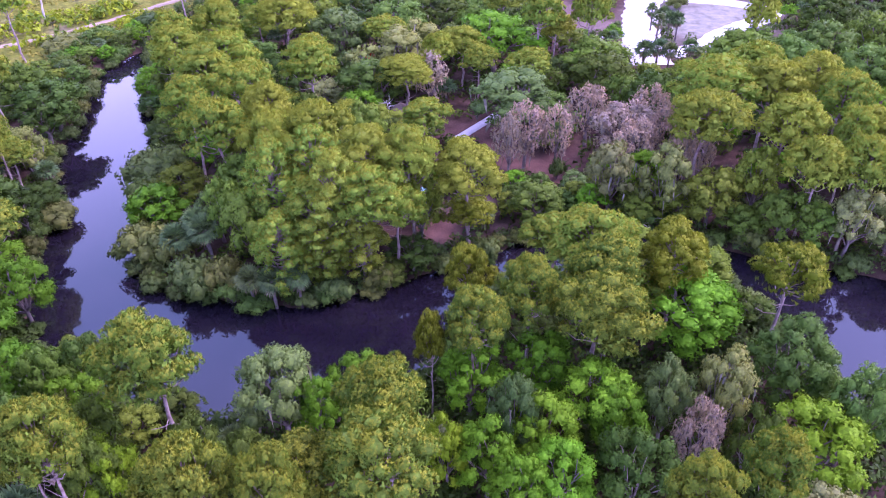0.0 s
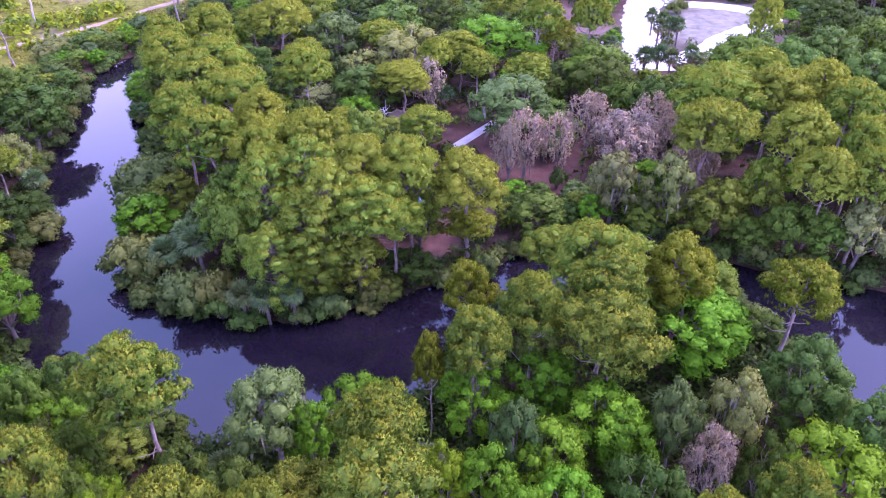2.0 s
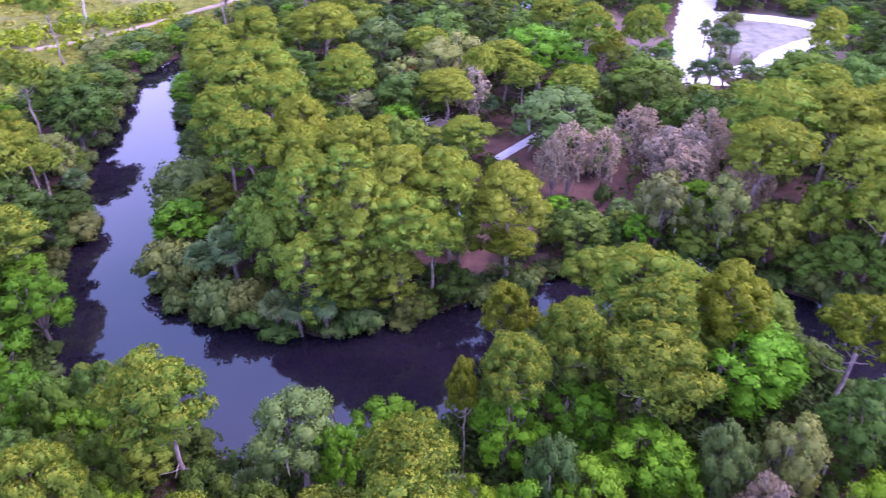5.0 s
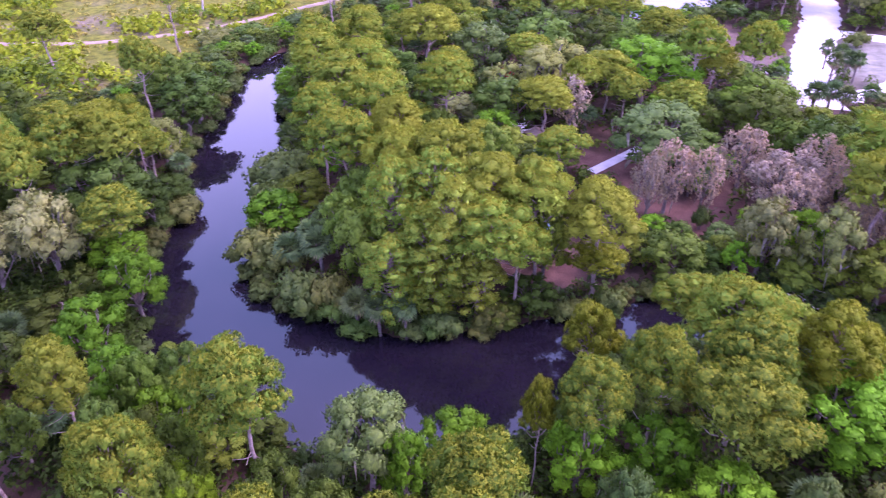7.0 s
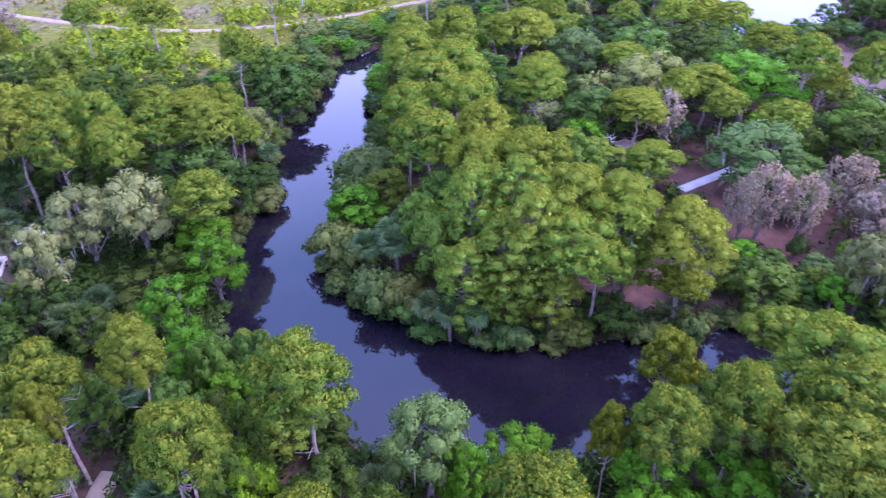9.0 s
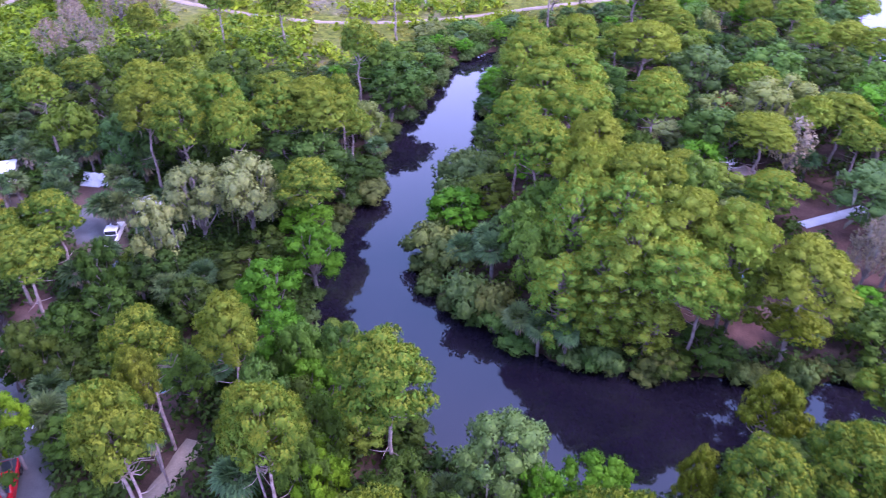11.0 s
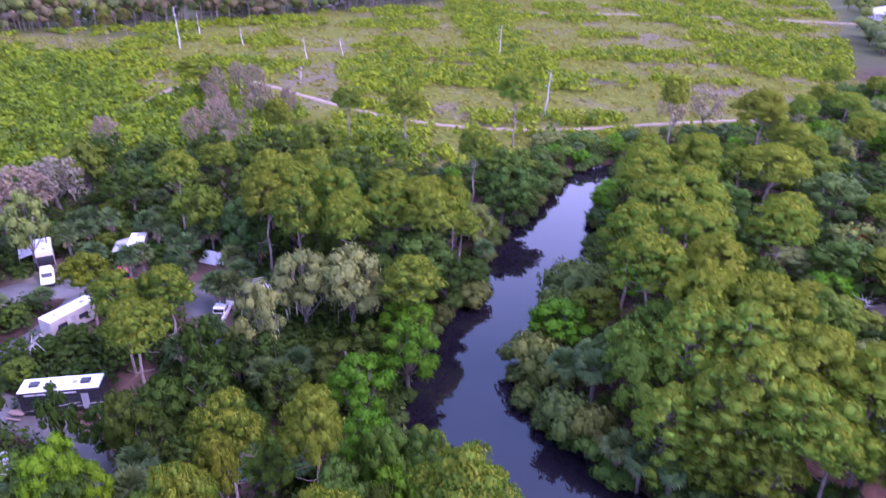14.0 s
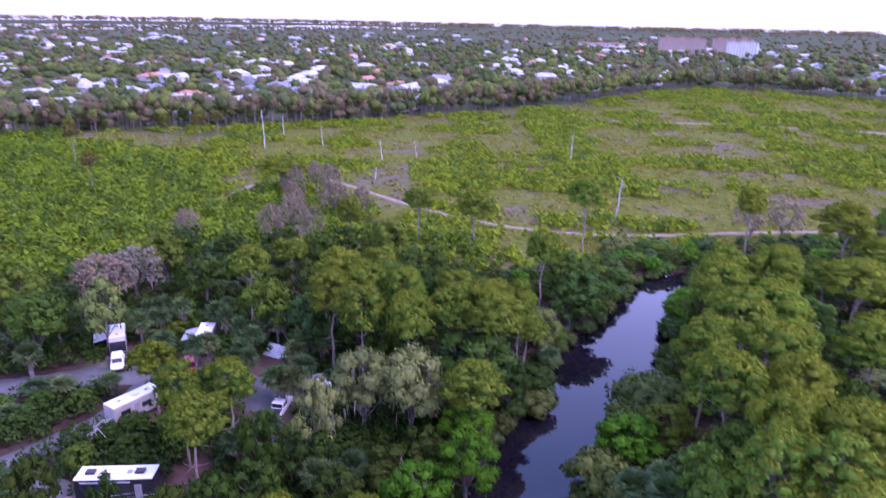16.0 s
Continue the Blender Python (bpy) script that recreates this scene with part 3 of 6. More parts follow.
def pine(seed, lean=0.5, pads=50, skirt=0.0, R=4.0, H=13.5, sparse=1.0, far=0):
    """A slash pine: bare trunk, bent limbs, a domed crown of many needle pads. skirt: how far down the crown reaches."""
    rng = np.random.default_rng(seed)
    root, trunk, wood, leaf = root_of("pine_tree"), Soup(), Soup(), Soup()
    top = np.array([rng.uniform(-1, 1) * lean, rng.uniform(-1, 1) * lean, H * 0.93])
    s = np.linspace(0, 1, 7)[:, None]
    stem = top * s + np.array([0, 0, -0.3]) * (1 - s)
    stem[1:-1, :2] += rng.normal(size=(5, 2)) * 0.12
    trunk.add(*tube(stem, np.linspace(0.25, 0.06, 7), 6))
    depth = H * (0.25 + 0.45 * skirt)
    pads, swell = int(pads * (0.98, 0.88, 0.7)[far]), (1.04, 1.1, 1.22)[far]
    lobes = [(rng.uniform(0, 6.28), rng.uniform(0.8, 1.05)) for _ in range(4)]
    for k in range(pads):
        u = (k + 0.5) / pads
        z = 1 - (1.9 if skirt else 1.25) * u
        ang = k * 2.4 + rng.uniform(-0.4, 0.4)
        lobe = max(0.62, *[w * math.cos(min(1.2, abs((ang - a + 3.14) % 6.28 - 3.14))) for a, w in lobes])
        ring = math.sqrt(max(0.0, 1 - max(z, 0) ** 2)) if z > 0 else 1 - 0.35 * z * z
        rad = (R - 0.5) * ring * lobe * rng.uniform(0.78, 1.1)
        c = np.array([math.cos(ang) * rad, math.sin(ang) * rad, H - depth + depth * 0.9 * z + rng.uniform(-0.45, 0.3)])
        c[:2] += top[:2] * 0.8
        r = np.array([rng.uniform(0.85, 1.15), rng.uniform(0.85, 1.15), rng.uniform(0.5, 0.72)]) * rng.uniform(0.5, 0.95) * R / 4 * (0.84 if skirt else 1) * swell * (1.0 if z > -0.2 else 0.85)
        if z < -0.1 and rng.uniform() > sparse * 0.9:
            continue
        tufts, each, length, width = ((125, 10, 0.2, 0.1), (80, 8, 0.27, 0.13), (36, 7, 0.36, 0.2))[far]
        needle_pad(rng, leaf, c, r, int(tufts * r[0] ** 2) + 1, each, length, 0.8, width, np.array([top[0] * 0.8, top[1] * 0.8, H - depth * 1.2]), far)
        if k % 2 == 0 or far == 0:
            limb(rng, wood, top * min(0.9, max(0.25, (c[2] - 1.2) / H)), c - [0, 0, 0.2], 0.08, 0.03, 0.1, 3, 3 if far > 1 else 4)
    heart = np.array([top[0] * 0.8, top[1] * 0.8, H - depth * 1.1])
    inner(rng, leaf, heart, (R * 0.8, R * 0.8, depth * 0.8), 60, 0.4, heart - [0, 0, 1])
    # thin foliage between the pads
    d = on_puff(rng, 260, -0.6 if skirt else -0.1)
    p = heart + d * [R * 0.9, R * 0.9, depth * (1.0 if skirt else 0.95)] * rng.uniform(0.7, 0.97, (260, 1))
    sprays(rng, leaf, p, unit(d + rng.normal(size=d.shape) * 0.6), (0.22, 0.28, 0.36)[far], 0, outward(rng, d, p, heart))
    for _ in range(4):
        a = rng.uniform(0, 6.28)
        b = np.array([math.cos(a), math.sin(a), 0]) * rng.uniform(1.2, 2.6)
        h = rng.uniform(0.35, 0.62)
        limb(rng, wood, top * h, top * h + b + [0, 0, rng.uniform(-0.4, 0.7)], 0.06, 0.02, 0.1, 3, 3)
    part("trunk", trunk.mesh("trunk", PINE_BARK, True), None, root)
    tagged(part("limb", wood.mesh("limb", PINE_BARK, True), None, root), kind="stuff")
    part("crown", leaf.mesh("crown", [NEEDLE, LIT_CANDLE]), None, root)
    return root


def strands(rng, soup, at, length, count):
    """Hanging moss: thin tapering ribbons in three steps."""
    for _ in range(count):
        p = at + rng.normal(size=3) * [0.5, 0.5, 0.2]
        l, w, a = length * rng.uniform(0.5, 1.3), rng.uniform(0.07, 0.16), rng.uniform(0, 3.14)
        d = np.array([math.cos(a), math.sin(a), 0]) * w
        drift = rng.normal(size=3) * [0.12, 0.12, 0]
        rows = [p + d, p - d, p - [0, 0, l * 0.45] + d * 0.9 + drift, p - [0, 0, l * 0.45] - d * 0.9 + drift, p - [0, 0, l] + drift * 1.6]
        v = np.array(rows)
        soup.add(v, [[0, 1, 3, 2]])
        soup.add(v[2:], [[0, 1, 2]])


def broadleaf(seed, name="oak_tree", puffs=31, R=4.0, H=9.5, leaf=0.155, clusters=22, moss=0, low=0.34, bare=False, far=0, gap=0.0, flat=0.78, pad=(0.64, 1.16)):
    """An oak: short forked trunk, spreading limbs and a domed, uneven crown of leafy clumps."""
    rng = np.random.default_rng(seed)
    size, dense, strand = ((1.08, 2.3, 1.0), (1.6, 1.1, 0.7), (2.2, 0.55, 0.5))[far]
    leaf, clusters, moss = leaf * size, clusters * dense, int(moss * strand + 0.5)
    puffs, swell = int(puffs * (1, 0.85, 0.65)[far]), (1, 1.06, 1.2)[far]
    root, trunk, wood, green, hang = root_of(name), Soup(), Soup(), Soup(), Soup()
    fork = np.array([rng.uniform(-0.4, 0.4), rng.uniform(-0.4, 0.4), H * rng.uniform(0.24, 0.34)])
    s = np.linspace(0, 1, 4)[:, None]
    trunk.add(*tube(fork * s + np.array([0, 0, -0.3]) * (1 - s), np.linspace(0.34, 0.24, 4), 6))
    lobes = [(rng.uniform(0, 6.28), rng.uniform(0.85, 1.1), rng.uniform(0.7, 1.05)) for _ in range(5)]
    mid = H * 0.62
    for k in range(puffs):
        u = (k + 0.5) / puffs
        z = 1 - 1.55 * u
        ang = k * 2.4 + rng.uniform(-0.5, 0.5)
        near = max(lobes, key=lambda q: math.cos(ang - q[0]))
        lobe = 0.68 + 0.36 * near[1] * max(0, math.cos(ang - near[0])) ** 2
        ring = math.sqrt(max(0.02, 1 - z * z)) if z > -0.3 else 0.9
        rad = (R - 0.75) * ring * lobe * rng.uniform(0.9, 1.06)
        lift = mid + H * low * z * (near[2] if z > 0 else 1.1)
        c = np.array([math.cos(ang) * rad, math.sin(ang) * rad, lift + rng.uniform(-0.35, 0.35)])
        r = np.array([1, 1, flat]) * rng.uniform(*pad) * R / 4 * swell
        if rng.uniform() < gap:
            continue
        if bare:
            leafy_puff(rng, green, c, r, int(clusters * 1.1), 5, leaf * 0.75, -0.7, False)
            for _ in range(3):
                limb(rng, wood, c, c + unit(rng.normal(size=3) + [0, 0, 0.6]) * r[0] * 1.1, 0.035, 0.012, 0.0, 3, 3)
        else:
            leafy_puff(rng, green, c, r, int(clusters * r[0] ** 2), 5, leaf, heart=np.array([0, 0, mid - 2.0]), far=far)
        if k % 2 == 0:
            limb(rng, wood, fork * rng.uniform(0.8, 1.0), c, 0.12, 0.03, -0.08, 3, 3 if far > 1 else 4)
        if moss:
            strands(rng, hang, c - [0, 0, r[2] * 0.4], 1.7, moss)
    if not bare:
        inner(rng, green, np.array([0, 0, mid - 0.6]), (R * 0.85, R * 0.85, H * low), 50, 0.6, np.array([0, 0, mid - 2.0]))
    part("trunk", trunk.mesh("trunk", BARK, True), None, root)
    tagged(part("limb", wood.mesh("limb", BARK, True), None, root), kind="stuff")
    part("crown", green.mesh("crown", [LEAF]), None, root)
    if moss:
        tagged(part("hanging_moss", hang.mesh("hanging_moss", MOSS), None, root, "grey strands of hanging moss"), kind="stuff")
    return root


def palm(seed, H=6.0, R=1.9, far=0):
    """A cabbage palm: ringed trunk, a round head of fan fronds, a skirt of dead ones."""
    rng = np.random.default_rng(seed)
    root, wood, head, skirt = root_of("cabbage_palm"), Soup(), Soup(), Soup()
    neck = H - R * 0.75
    z = np.linspace(-0.2, neck, 9)
    lean = rng.normal(size=2) * 0.25
    pts = np.column_stack([lean[0] * (z / H) ** 2, lean[1] * (z / H) ** 2, z])
    wood.add(*tube(pts, 0.2 + 0.035 * (np.arange(9) % 2), 8))
    tip = pts[-1]

    def fan(soup, way, reach, droop, blades=6 if far else 9):
        side = unit(np.cross(way, [0, 0, 1.0]) + rng.normal(size=3) * 0.25)
        hub = tip + way * reach * 0.45 - [0, 0, droop * 0.2]
        soup.add(*tube([tip, (tip + hub) / 2 + [0, 0, 0.08], hub], [0.03, 0.025, 0.02], 3))
        for b in np.linspace(-1.25, 1.25, blades):
            d = unit(way * math.cos(b) + side * math.sin(b))
            mid = hub + d * reach * 0.36
            end = hub + d * reach * 0.68 - [0, 0, droop * (0.35 + 0.25 * abs(b))]
            w = np.cross(d, np.cross(side, way)) * (0.17 if far else 0.125)
            soup.add([hub, mid + w, end, mid - w], [[0, 1, 2, 3]] if np.dot(np.cross(mid + w - hub, end - hub), way + [0, 0, 0.6]) > 0 else [[3, 2, 1, 0]])

    fans = 26 if far else 42
    for k in range(fans):
        e = 1.35 - 1.75 * (k / fans) + rng.uniform(-0.1, 0.1)
        a = k * 2.4
        fan(head, unit(np.array([math.cos(a) * math.cos(e), math.sin(a) * math.cos(e), math.sin(e)])), R * rng.uniform(0.85, 1.1), 0.7 if e < 0.6 else 0.25)
    for k in range(9):
        a = k * 2.1
        fan(skirt, unit(np.array([math.cos(a) * 0.5, math.sin(a) * 0.5, -0.85])), R * rng.uniform(0.7, 0.95), 0.5, 5)
    part("trunk", wood.mesh("trunk", BARK), None, root)
    part("crown", head.mesh("crown", FROND), None, root)
    part("skirt", skirt.mesh("skirt", DEAD_FROND), None, root, "tan dead fronds hanging down")
    return root


def shrub(seed, R=3.2, H=3.6):
    """A waterside shrub, leafy down to the ground."""
    rng = np.random.default_rng(seed)
    root, wood, green = root_of("shrub"), Soup(), Soup()
    for k in range(10):
        a, rad = k * 2.4, R * 0.68 * math.sqrt((k + 0.3) / 10)
        c = np.array([math.cos(a) * rad, math.sin(a) * rad, H * (0.68 - 0.4 * (rad / R) ** 2) * rng.uniform(0.8, 1.15)])
        leafy_puff(rng, green, c, np.array([1, 1, 0.85]) * rng.uniform(0.9, 1.3), 27, 5, 0.23, -0.7, heart=np.array([0, 0, -0.5]))
        limb(rng, wood, (rng.normal() * 0.2, rng.normal() * 0.2, -0.2), c, 0.07, 0.02, -0.05, 4, 4)
    tagged(part("stem", wood.mesh("stem", BARK), None, root), kind="stuff")
    part("crown", green.mesh("crown", [LEAF]), None, root)
    return root


def snag(seed, H=12.0, arms=9, forked=False, wood_mat=None):
    """A dead tree: bleached trunk and broken bare limbs, one mesh of wood."""
    rng = np.random.default_rng(seed)
    root, wood, twigs = root_of("dead_tree"), Soup(), Soup()
    top = np.array([rng.normal() * 0.4, rng.normal() * 0.4, H])
    s = np.linspace(0, 1, 8)[:, None]
    stem = top * s
    stem[1:-1, :2] += rng.normal(size=(6, 2)) * 0.1
    stem[0, 2] = -0.3
    wood.add(*tube(stem, np.linspace(0.24, 0.05, 8), 6))
    for k in range(arms):
        u = rng.uniform(0.4 if not forked else 0.6, 0.97)
        a = rng.uniform(0, 6.28)
        l = rng.uniform(0.8, 2.2) * (1.15 - 0.6 * u) * (1.25 if forked else 1)
        b = top * u + np.array([math.cos(a) * l, math.sin(a) * l, l * rng.uniform(-0.1, 0.9)])
        limb(rng, twigs, top * u, b, 0.06, 0.015, 0.05, 4, 4)
        limb(rng, twigs, (top * u + b) / 2, b + rng.normal(size=3) * 0.5 + [0, 0, 0.3], 0.03, 0.01, 0.0, 3, 3)
    part("trunk", wood.mesh("trunk", wood_mat or DEADWOOD), None, root)
    tagged(part("limb", twigs.mesh("limb", wood_mat or DEADWOOD), None, root), kind="stuff")
    return root


PINE_TINT = [(0.178, 0.265, 0.024), (0.152, 0.262, 0.026), (0.205, 0.27, 0.024), (0.16, 0.265, 0.024)]
# kind: maker, nominal radius and height, variants, tints, label, category, group
KINDS = {
    "pine": (lambda s, f: pine(s, far=f), 4.0, 13.5, 4, PINE_TINT, "tall pine with a domed yellow-green needle crown", "pine", "pines along the creek"),
    "thin_pine": (lambda s, f: pine(s, 0.9, 34, 0.0, 4.0, 11.0, 0.5, f), 4.0, 11.0, 3, [(0.14, 0.21, 0.005), (0.17, 0.215, 0.006)], "open-crowned pine with bare lower limbs", "pine", "open-crowned pines"),
    "bank_pine": (lambda s, f: pine(s + 5, 0.8, 92, 0.42, 4.0, 13.0, 0.85, f), 4.0, 13.0, 3, [(0.2, 0.31, 0.035), (0.17, 0.305, 0.035), (0.225, 0.31, 0.035)], "full pine with limbs almost down to the bank", "pine", "full pines on the bend"),
    "oak": (lambda s, f: broadleaf(s, far=f), 4.0, 9.5, 4, [(0.1, 0.185, 0.02), (0.085, 0.175, 0.026), (0.135, 0.2, 0.018)], "round green oak with leafy clumps", "oak", "oaks in the wood"),
    "bright_oak": (lambda s, f: broadleaf(s + 20, "broadleaf_tree", puffs=40, far=f, gap=0.14, flat=0.6, pad=(0.58, 1.0)), 4.0, 9.5, 3, [(0.085, 0.245, 0.004), (0.108, 0.255, 0.005), (0.08, 0.23, 0.004)], "broadleaf tree in fresh bright green leaf", "tree", "fresh green trees"),
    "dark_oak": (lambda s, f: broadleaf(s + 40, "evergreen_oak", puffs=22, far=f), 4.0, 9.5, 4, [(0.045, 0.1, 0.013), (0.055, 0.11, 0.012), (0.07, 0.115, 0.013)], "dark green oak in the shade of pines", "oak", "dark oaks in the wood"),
    "lime_tree": (lambda s, f: broadleaf(s + 60, "broadleaf_tree", puffs=24, far=f), 4.0, 9.0, 2, [(0.165, 0.31, 0.003), (0.19, 0.32, 0.003)], "broadleaf tree in yellow-green spring leaf", "tree", "yellow-green trees"),
    "pale_oak": (lambda s, f: broadleaf(s + 70, "pale_leaved_tree", leaf=0.14, clusters=24, moss=1, far=f), 4.0, 9.0, 3, [(0.085, 0.165, 0.04), (0.11, 0.18, 0.045)], "fine-leaved tree with pale grey-green foliage", "tree", "pale grey-green trees"),
    "mossy_oak": (lambda s, f: broadleaf(s + 80, "live_oak", leaf=0.14, moss=2, far=f, gap=0.08), 4.0, 9.0, 3, [(0.215, 0.26, 0.065), (0.19, 0.225, 0.075)], "live oak draped with grey hanging moss", "oak", "mossy oaks"),
    "grey_tree": (lambda s, f: broadleaf(s + 90, "leafless_tree", moss=1, bare=True, far=f), 4.0, 8.5, 3, [(0.31, 0.24, 0.185), (0.34, 0.255, 0.20), (0.27, 0.225, 0.18)], "nearly leafless tree grey with hanging moss", "tree", "grey mossy trees"),
    "palm": (lambda s, f: palm(s, far=f), 1.9, 6.0, 3, [(0.085, 0.15, 0.055), (0.075, 0.135, 0.048), (0.1, 0.15, 0.05)], "cabbage palm with a round head of fan fronds", "palm", "cabbage palms"),
    "shrub": (lambda s, f: shrub(s + 120), 3.2, 3.6, 3, [(0.09, 0.14, 0.035), (0.075, 0.145, 0.025), (0.12, 0.15, 0.035)], "dense green shrub at the water's edge", "shrub", "waterside shrubs"),
    "snag": (lambda s, f: snag(s + 140), 1.8, 12.0, 3, [(1, 1, 1)], "bleached dead pine trunk with broken limbs", "dead tree", "dead pines in the field"),
}
made = {}
tree_rng = random.Random(7)


def plant(kind, x, y, r, h, turn=None, tint=None):
    """One tree at its place, scaled to its crown radius and height."""
    maker, r0, h0, variants, tints, label, category, group = KINDS[kind]
    away = math.hypot(x + 8, y - 15) / max(0.9, r / r0) ** 1.2
    far = 0 if away < 62 or kind == "bank_pine" else 1 if away < 110 else 2
    key = (kind, tree_rng.randrange(variants), far)
    turn = tree_rng.uniform(0, 360) if turn is None else turn
    z = max(float(ground_z(x, y)), -0.3) - 0.05
    r *= 1.12 if "pine" in kind else 1.0
    want = (r / r0, r / r0, h / h0)
    if key not in made:
        made[key] = ob = tagged(maker(11 + 7 * key[1], far), label, category, group)
        ob.matrix_basis = pose(x, y, z, 0, 0, turn) @ Matrix.Diagonal((*want, 1))
    else:
        src = made[key]
        ob = copy_thing(src, pose(x, y, z, 0, 0, turn) @ Matrix.Diagonal((*[w / s for w, s in zip(want, src.scale)], 1)))
    c = tint or tree_rng.choice(tints)
    g = tree_rng.uniform(0.72, 1.08) * (1.0 if "pine" not in kind else 0.8 if y < 56 else 1.12 if x > -46 else 1.0) * ((0.84 if "pine" in kind or y > 80 else 0.76) if x < -46 and y < 125 and kind not in ("grey_tree", "mossy_oak") else 1.0)  # shade painted into tints round the camp and near bank, haze into pines beyond
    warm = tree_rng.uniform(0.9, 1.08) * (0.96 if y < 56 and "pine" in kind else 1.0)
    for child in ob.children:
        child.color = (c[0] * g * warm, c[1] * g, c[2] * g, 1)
    return ob


# ---- the trees that stand out: x, y, crown radius, height ----
STANDING = []
STANDING.append(("pine", [
    (-22.6, 39, 3.7, 18), (-28.2, 31.4, 2.8, 18), (-17.2, 27.9, 3, 18), (-11.3, 28.1, 2.3, 17), (-4.5, 34.6, 3.7, 17), (-4.5, 30.2, 4.2, 17),
    (2.5, 45.5, 2.8, 15.5), (7.7, 49.6, 3, 15.5), (13.9, 56.4, 4.4, 15.5), (14.8, 51.9, 3.9, 15.5), (14.1, 45.6, 4.3, 15.5), (22.6, 29.9, 2.3, 15.5),
    (16.8, 28.3, 2.2, 15.5), (-9.9, 73.1, 4.5, 17), (-4, 72.9, 3.9, 17), (2.6, 72.9, 4.5, 15), (-34.8, 108.6, 4.7, 17), (-44.5, 112.1, 4.3, 17),
    (-36, 101.5, 4.9, 17), (-28.4, 94.8, 4.6, 17), (-23.6, 87, 3.6, 17), (-29.2, 82.1, 4.1, 17)]))
STANDING.append(("pine", [
    (-35.3, 89.3, 3.7, 17), (-29.6, 128.3, 4.9, 17), (-21.2, 104.2, 4.5, 17), (-16.7, 80.8, 4.1, 17), (-21.6, 78.7, 3.3, 17), (42.8, 71.2, 3.8, 15.5),
    (47.8, 70.2, 3.3, 16), (42.1, 79.1, 4.2, 17), (32.6, 81.9, 4.6, 17), (37.5, 90.5, 6.1, 17), (44.9, 92.1, 4.7, 17), (51.8, 93.7, 4, 17),
    (52.2, 86.2, 3.8, 17), (48.7, 75.8, 2.5, 17), (17.1, 126.6, 3.8, 17), (26, 126, 3.2, 17), (55, 124, 2.9, 17), (-52.5, 66.5, 4, 12.5),
    (-58.8, 77.3, 3.9, 17), (-63.5, 74.7, 3.7, 17), (-58.2, 81.6, 2.4, 17), (-73.1, 73.9, 3.4, 17)]))
STANDING.append(("pine", [
    (-79.6, 71.4, 3.4, 17), (-79.5, 65.8, 3.3, 17), (-36, 26.2, 2.5, 18), (-71, 45.4, 3, 13.5), (-73.8, 41, 2.7, 13.5), (-66.6, 38.6, 3.5, 13.5),
    (-102.7, 66.1, 3.4, 15), (-85.8, 71.9, 4.3, 17), (-71.5, 65, 3.7, 17), (-61.6, 78.6, 5.2, 17), (-66.1, 68.1, 3.4, 17), (-102.5, 120.7, 4, 15),
    (-117.2, 117.6, 3.1, 14), (-71.7, 104.1, 3.1, 17), (-88.7, 142.7, 3.5, 17), (-116.5, 97.7, 2.7, 15), (-60.6, 163.4, 3.4, 17), (-41.8, 164.4, 5.4, 17),
    (-40.3, 125.7, 4.3, 17)]))
STANDING.append(("pine", [
    (-46.7, 118.9, 3.8, 17)]))
STANDING.append(("oak", [
    (30.9, 45.2, 3.9, 11.5), (34, 39.3, 2.9, 11.5), (-28.7, 37.4, 2.4, 11.5), (-26, 77.9, 3.8, 11.5), (-23.1, 68.7, 3.8, 11.5), (-3.5, 73.7, 3.3, 11.5),
    (-26.8, 72.6, 2.9, 11.5), (-12.2, 91.8, 3.6, 11.5), (11.9, 77.8, 4.1, 6.5), (33.6, 75.9, 3.8, 9), (25.9, 79.1, 3.9, 5), (36.7, 73.3, 3, 5.5),
    (40.9, 71.6, 3.3, 9.5), (44.1, 70.7, 3.3, 7.5), (39.4, 77.1, 3.3, 11.5), (51.3, 120.2, 6.3, 11.5), (58.3, 115.7, 5.1, 11.5), (67.4, 123.5, 5.4, 11.5),
    (70.4, 112.4, 5, 11.5)]))
STANDING.append(("oak", [
    (30.7, 78, 3.2, 6), (-10.3, 143.1, 6.1, 11.5), (-26.6, 144.2, 5.5, 11.5), (77.7, 127.3, 4.3, 11.5), (-65.7, 108.5, 5.8, 10), (-59.7, 74.9, 6.4, 11.5),
    (-27.7, 34.3, 2.5, 11.5), (-112.7, 36.5, 4.8, 11.5), (-95.6, 64.8, 3.7, 11.5), (-87.5, 84.8, 4.5, 11.5), (-126.6, 37.9, 4.8, 11.5), (-130.7, 64, 4.5, 11.5),
    (-107.5, 100.8, 4.8, 11.5), (-71.4, 110.9, 4.8, 11.5), (-34.2, 37.5, 2.4, 11.5), (-35.2, 43.5, 2.4, 11.5)]))
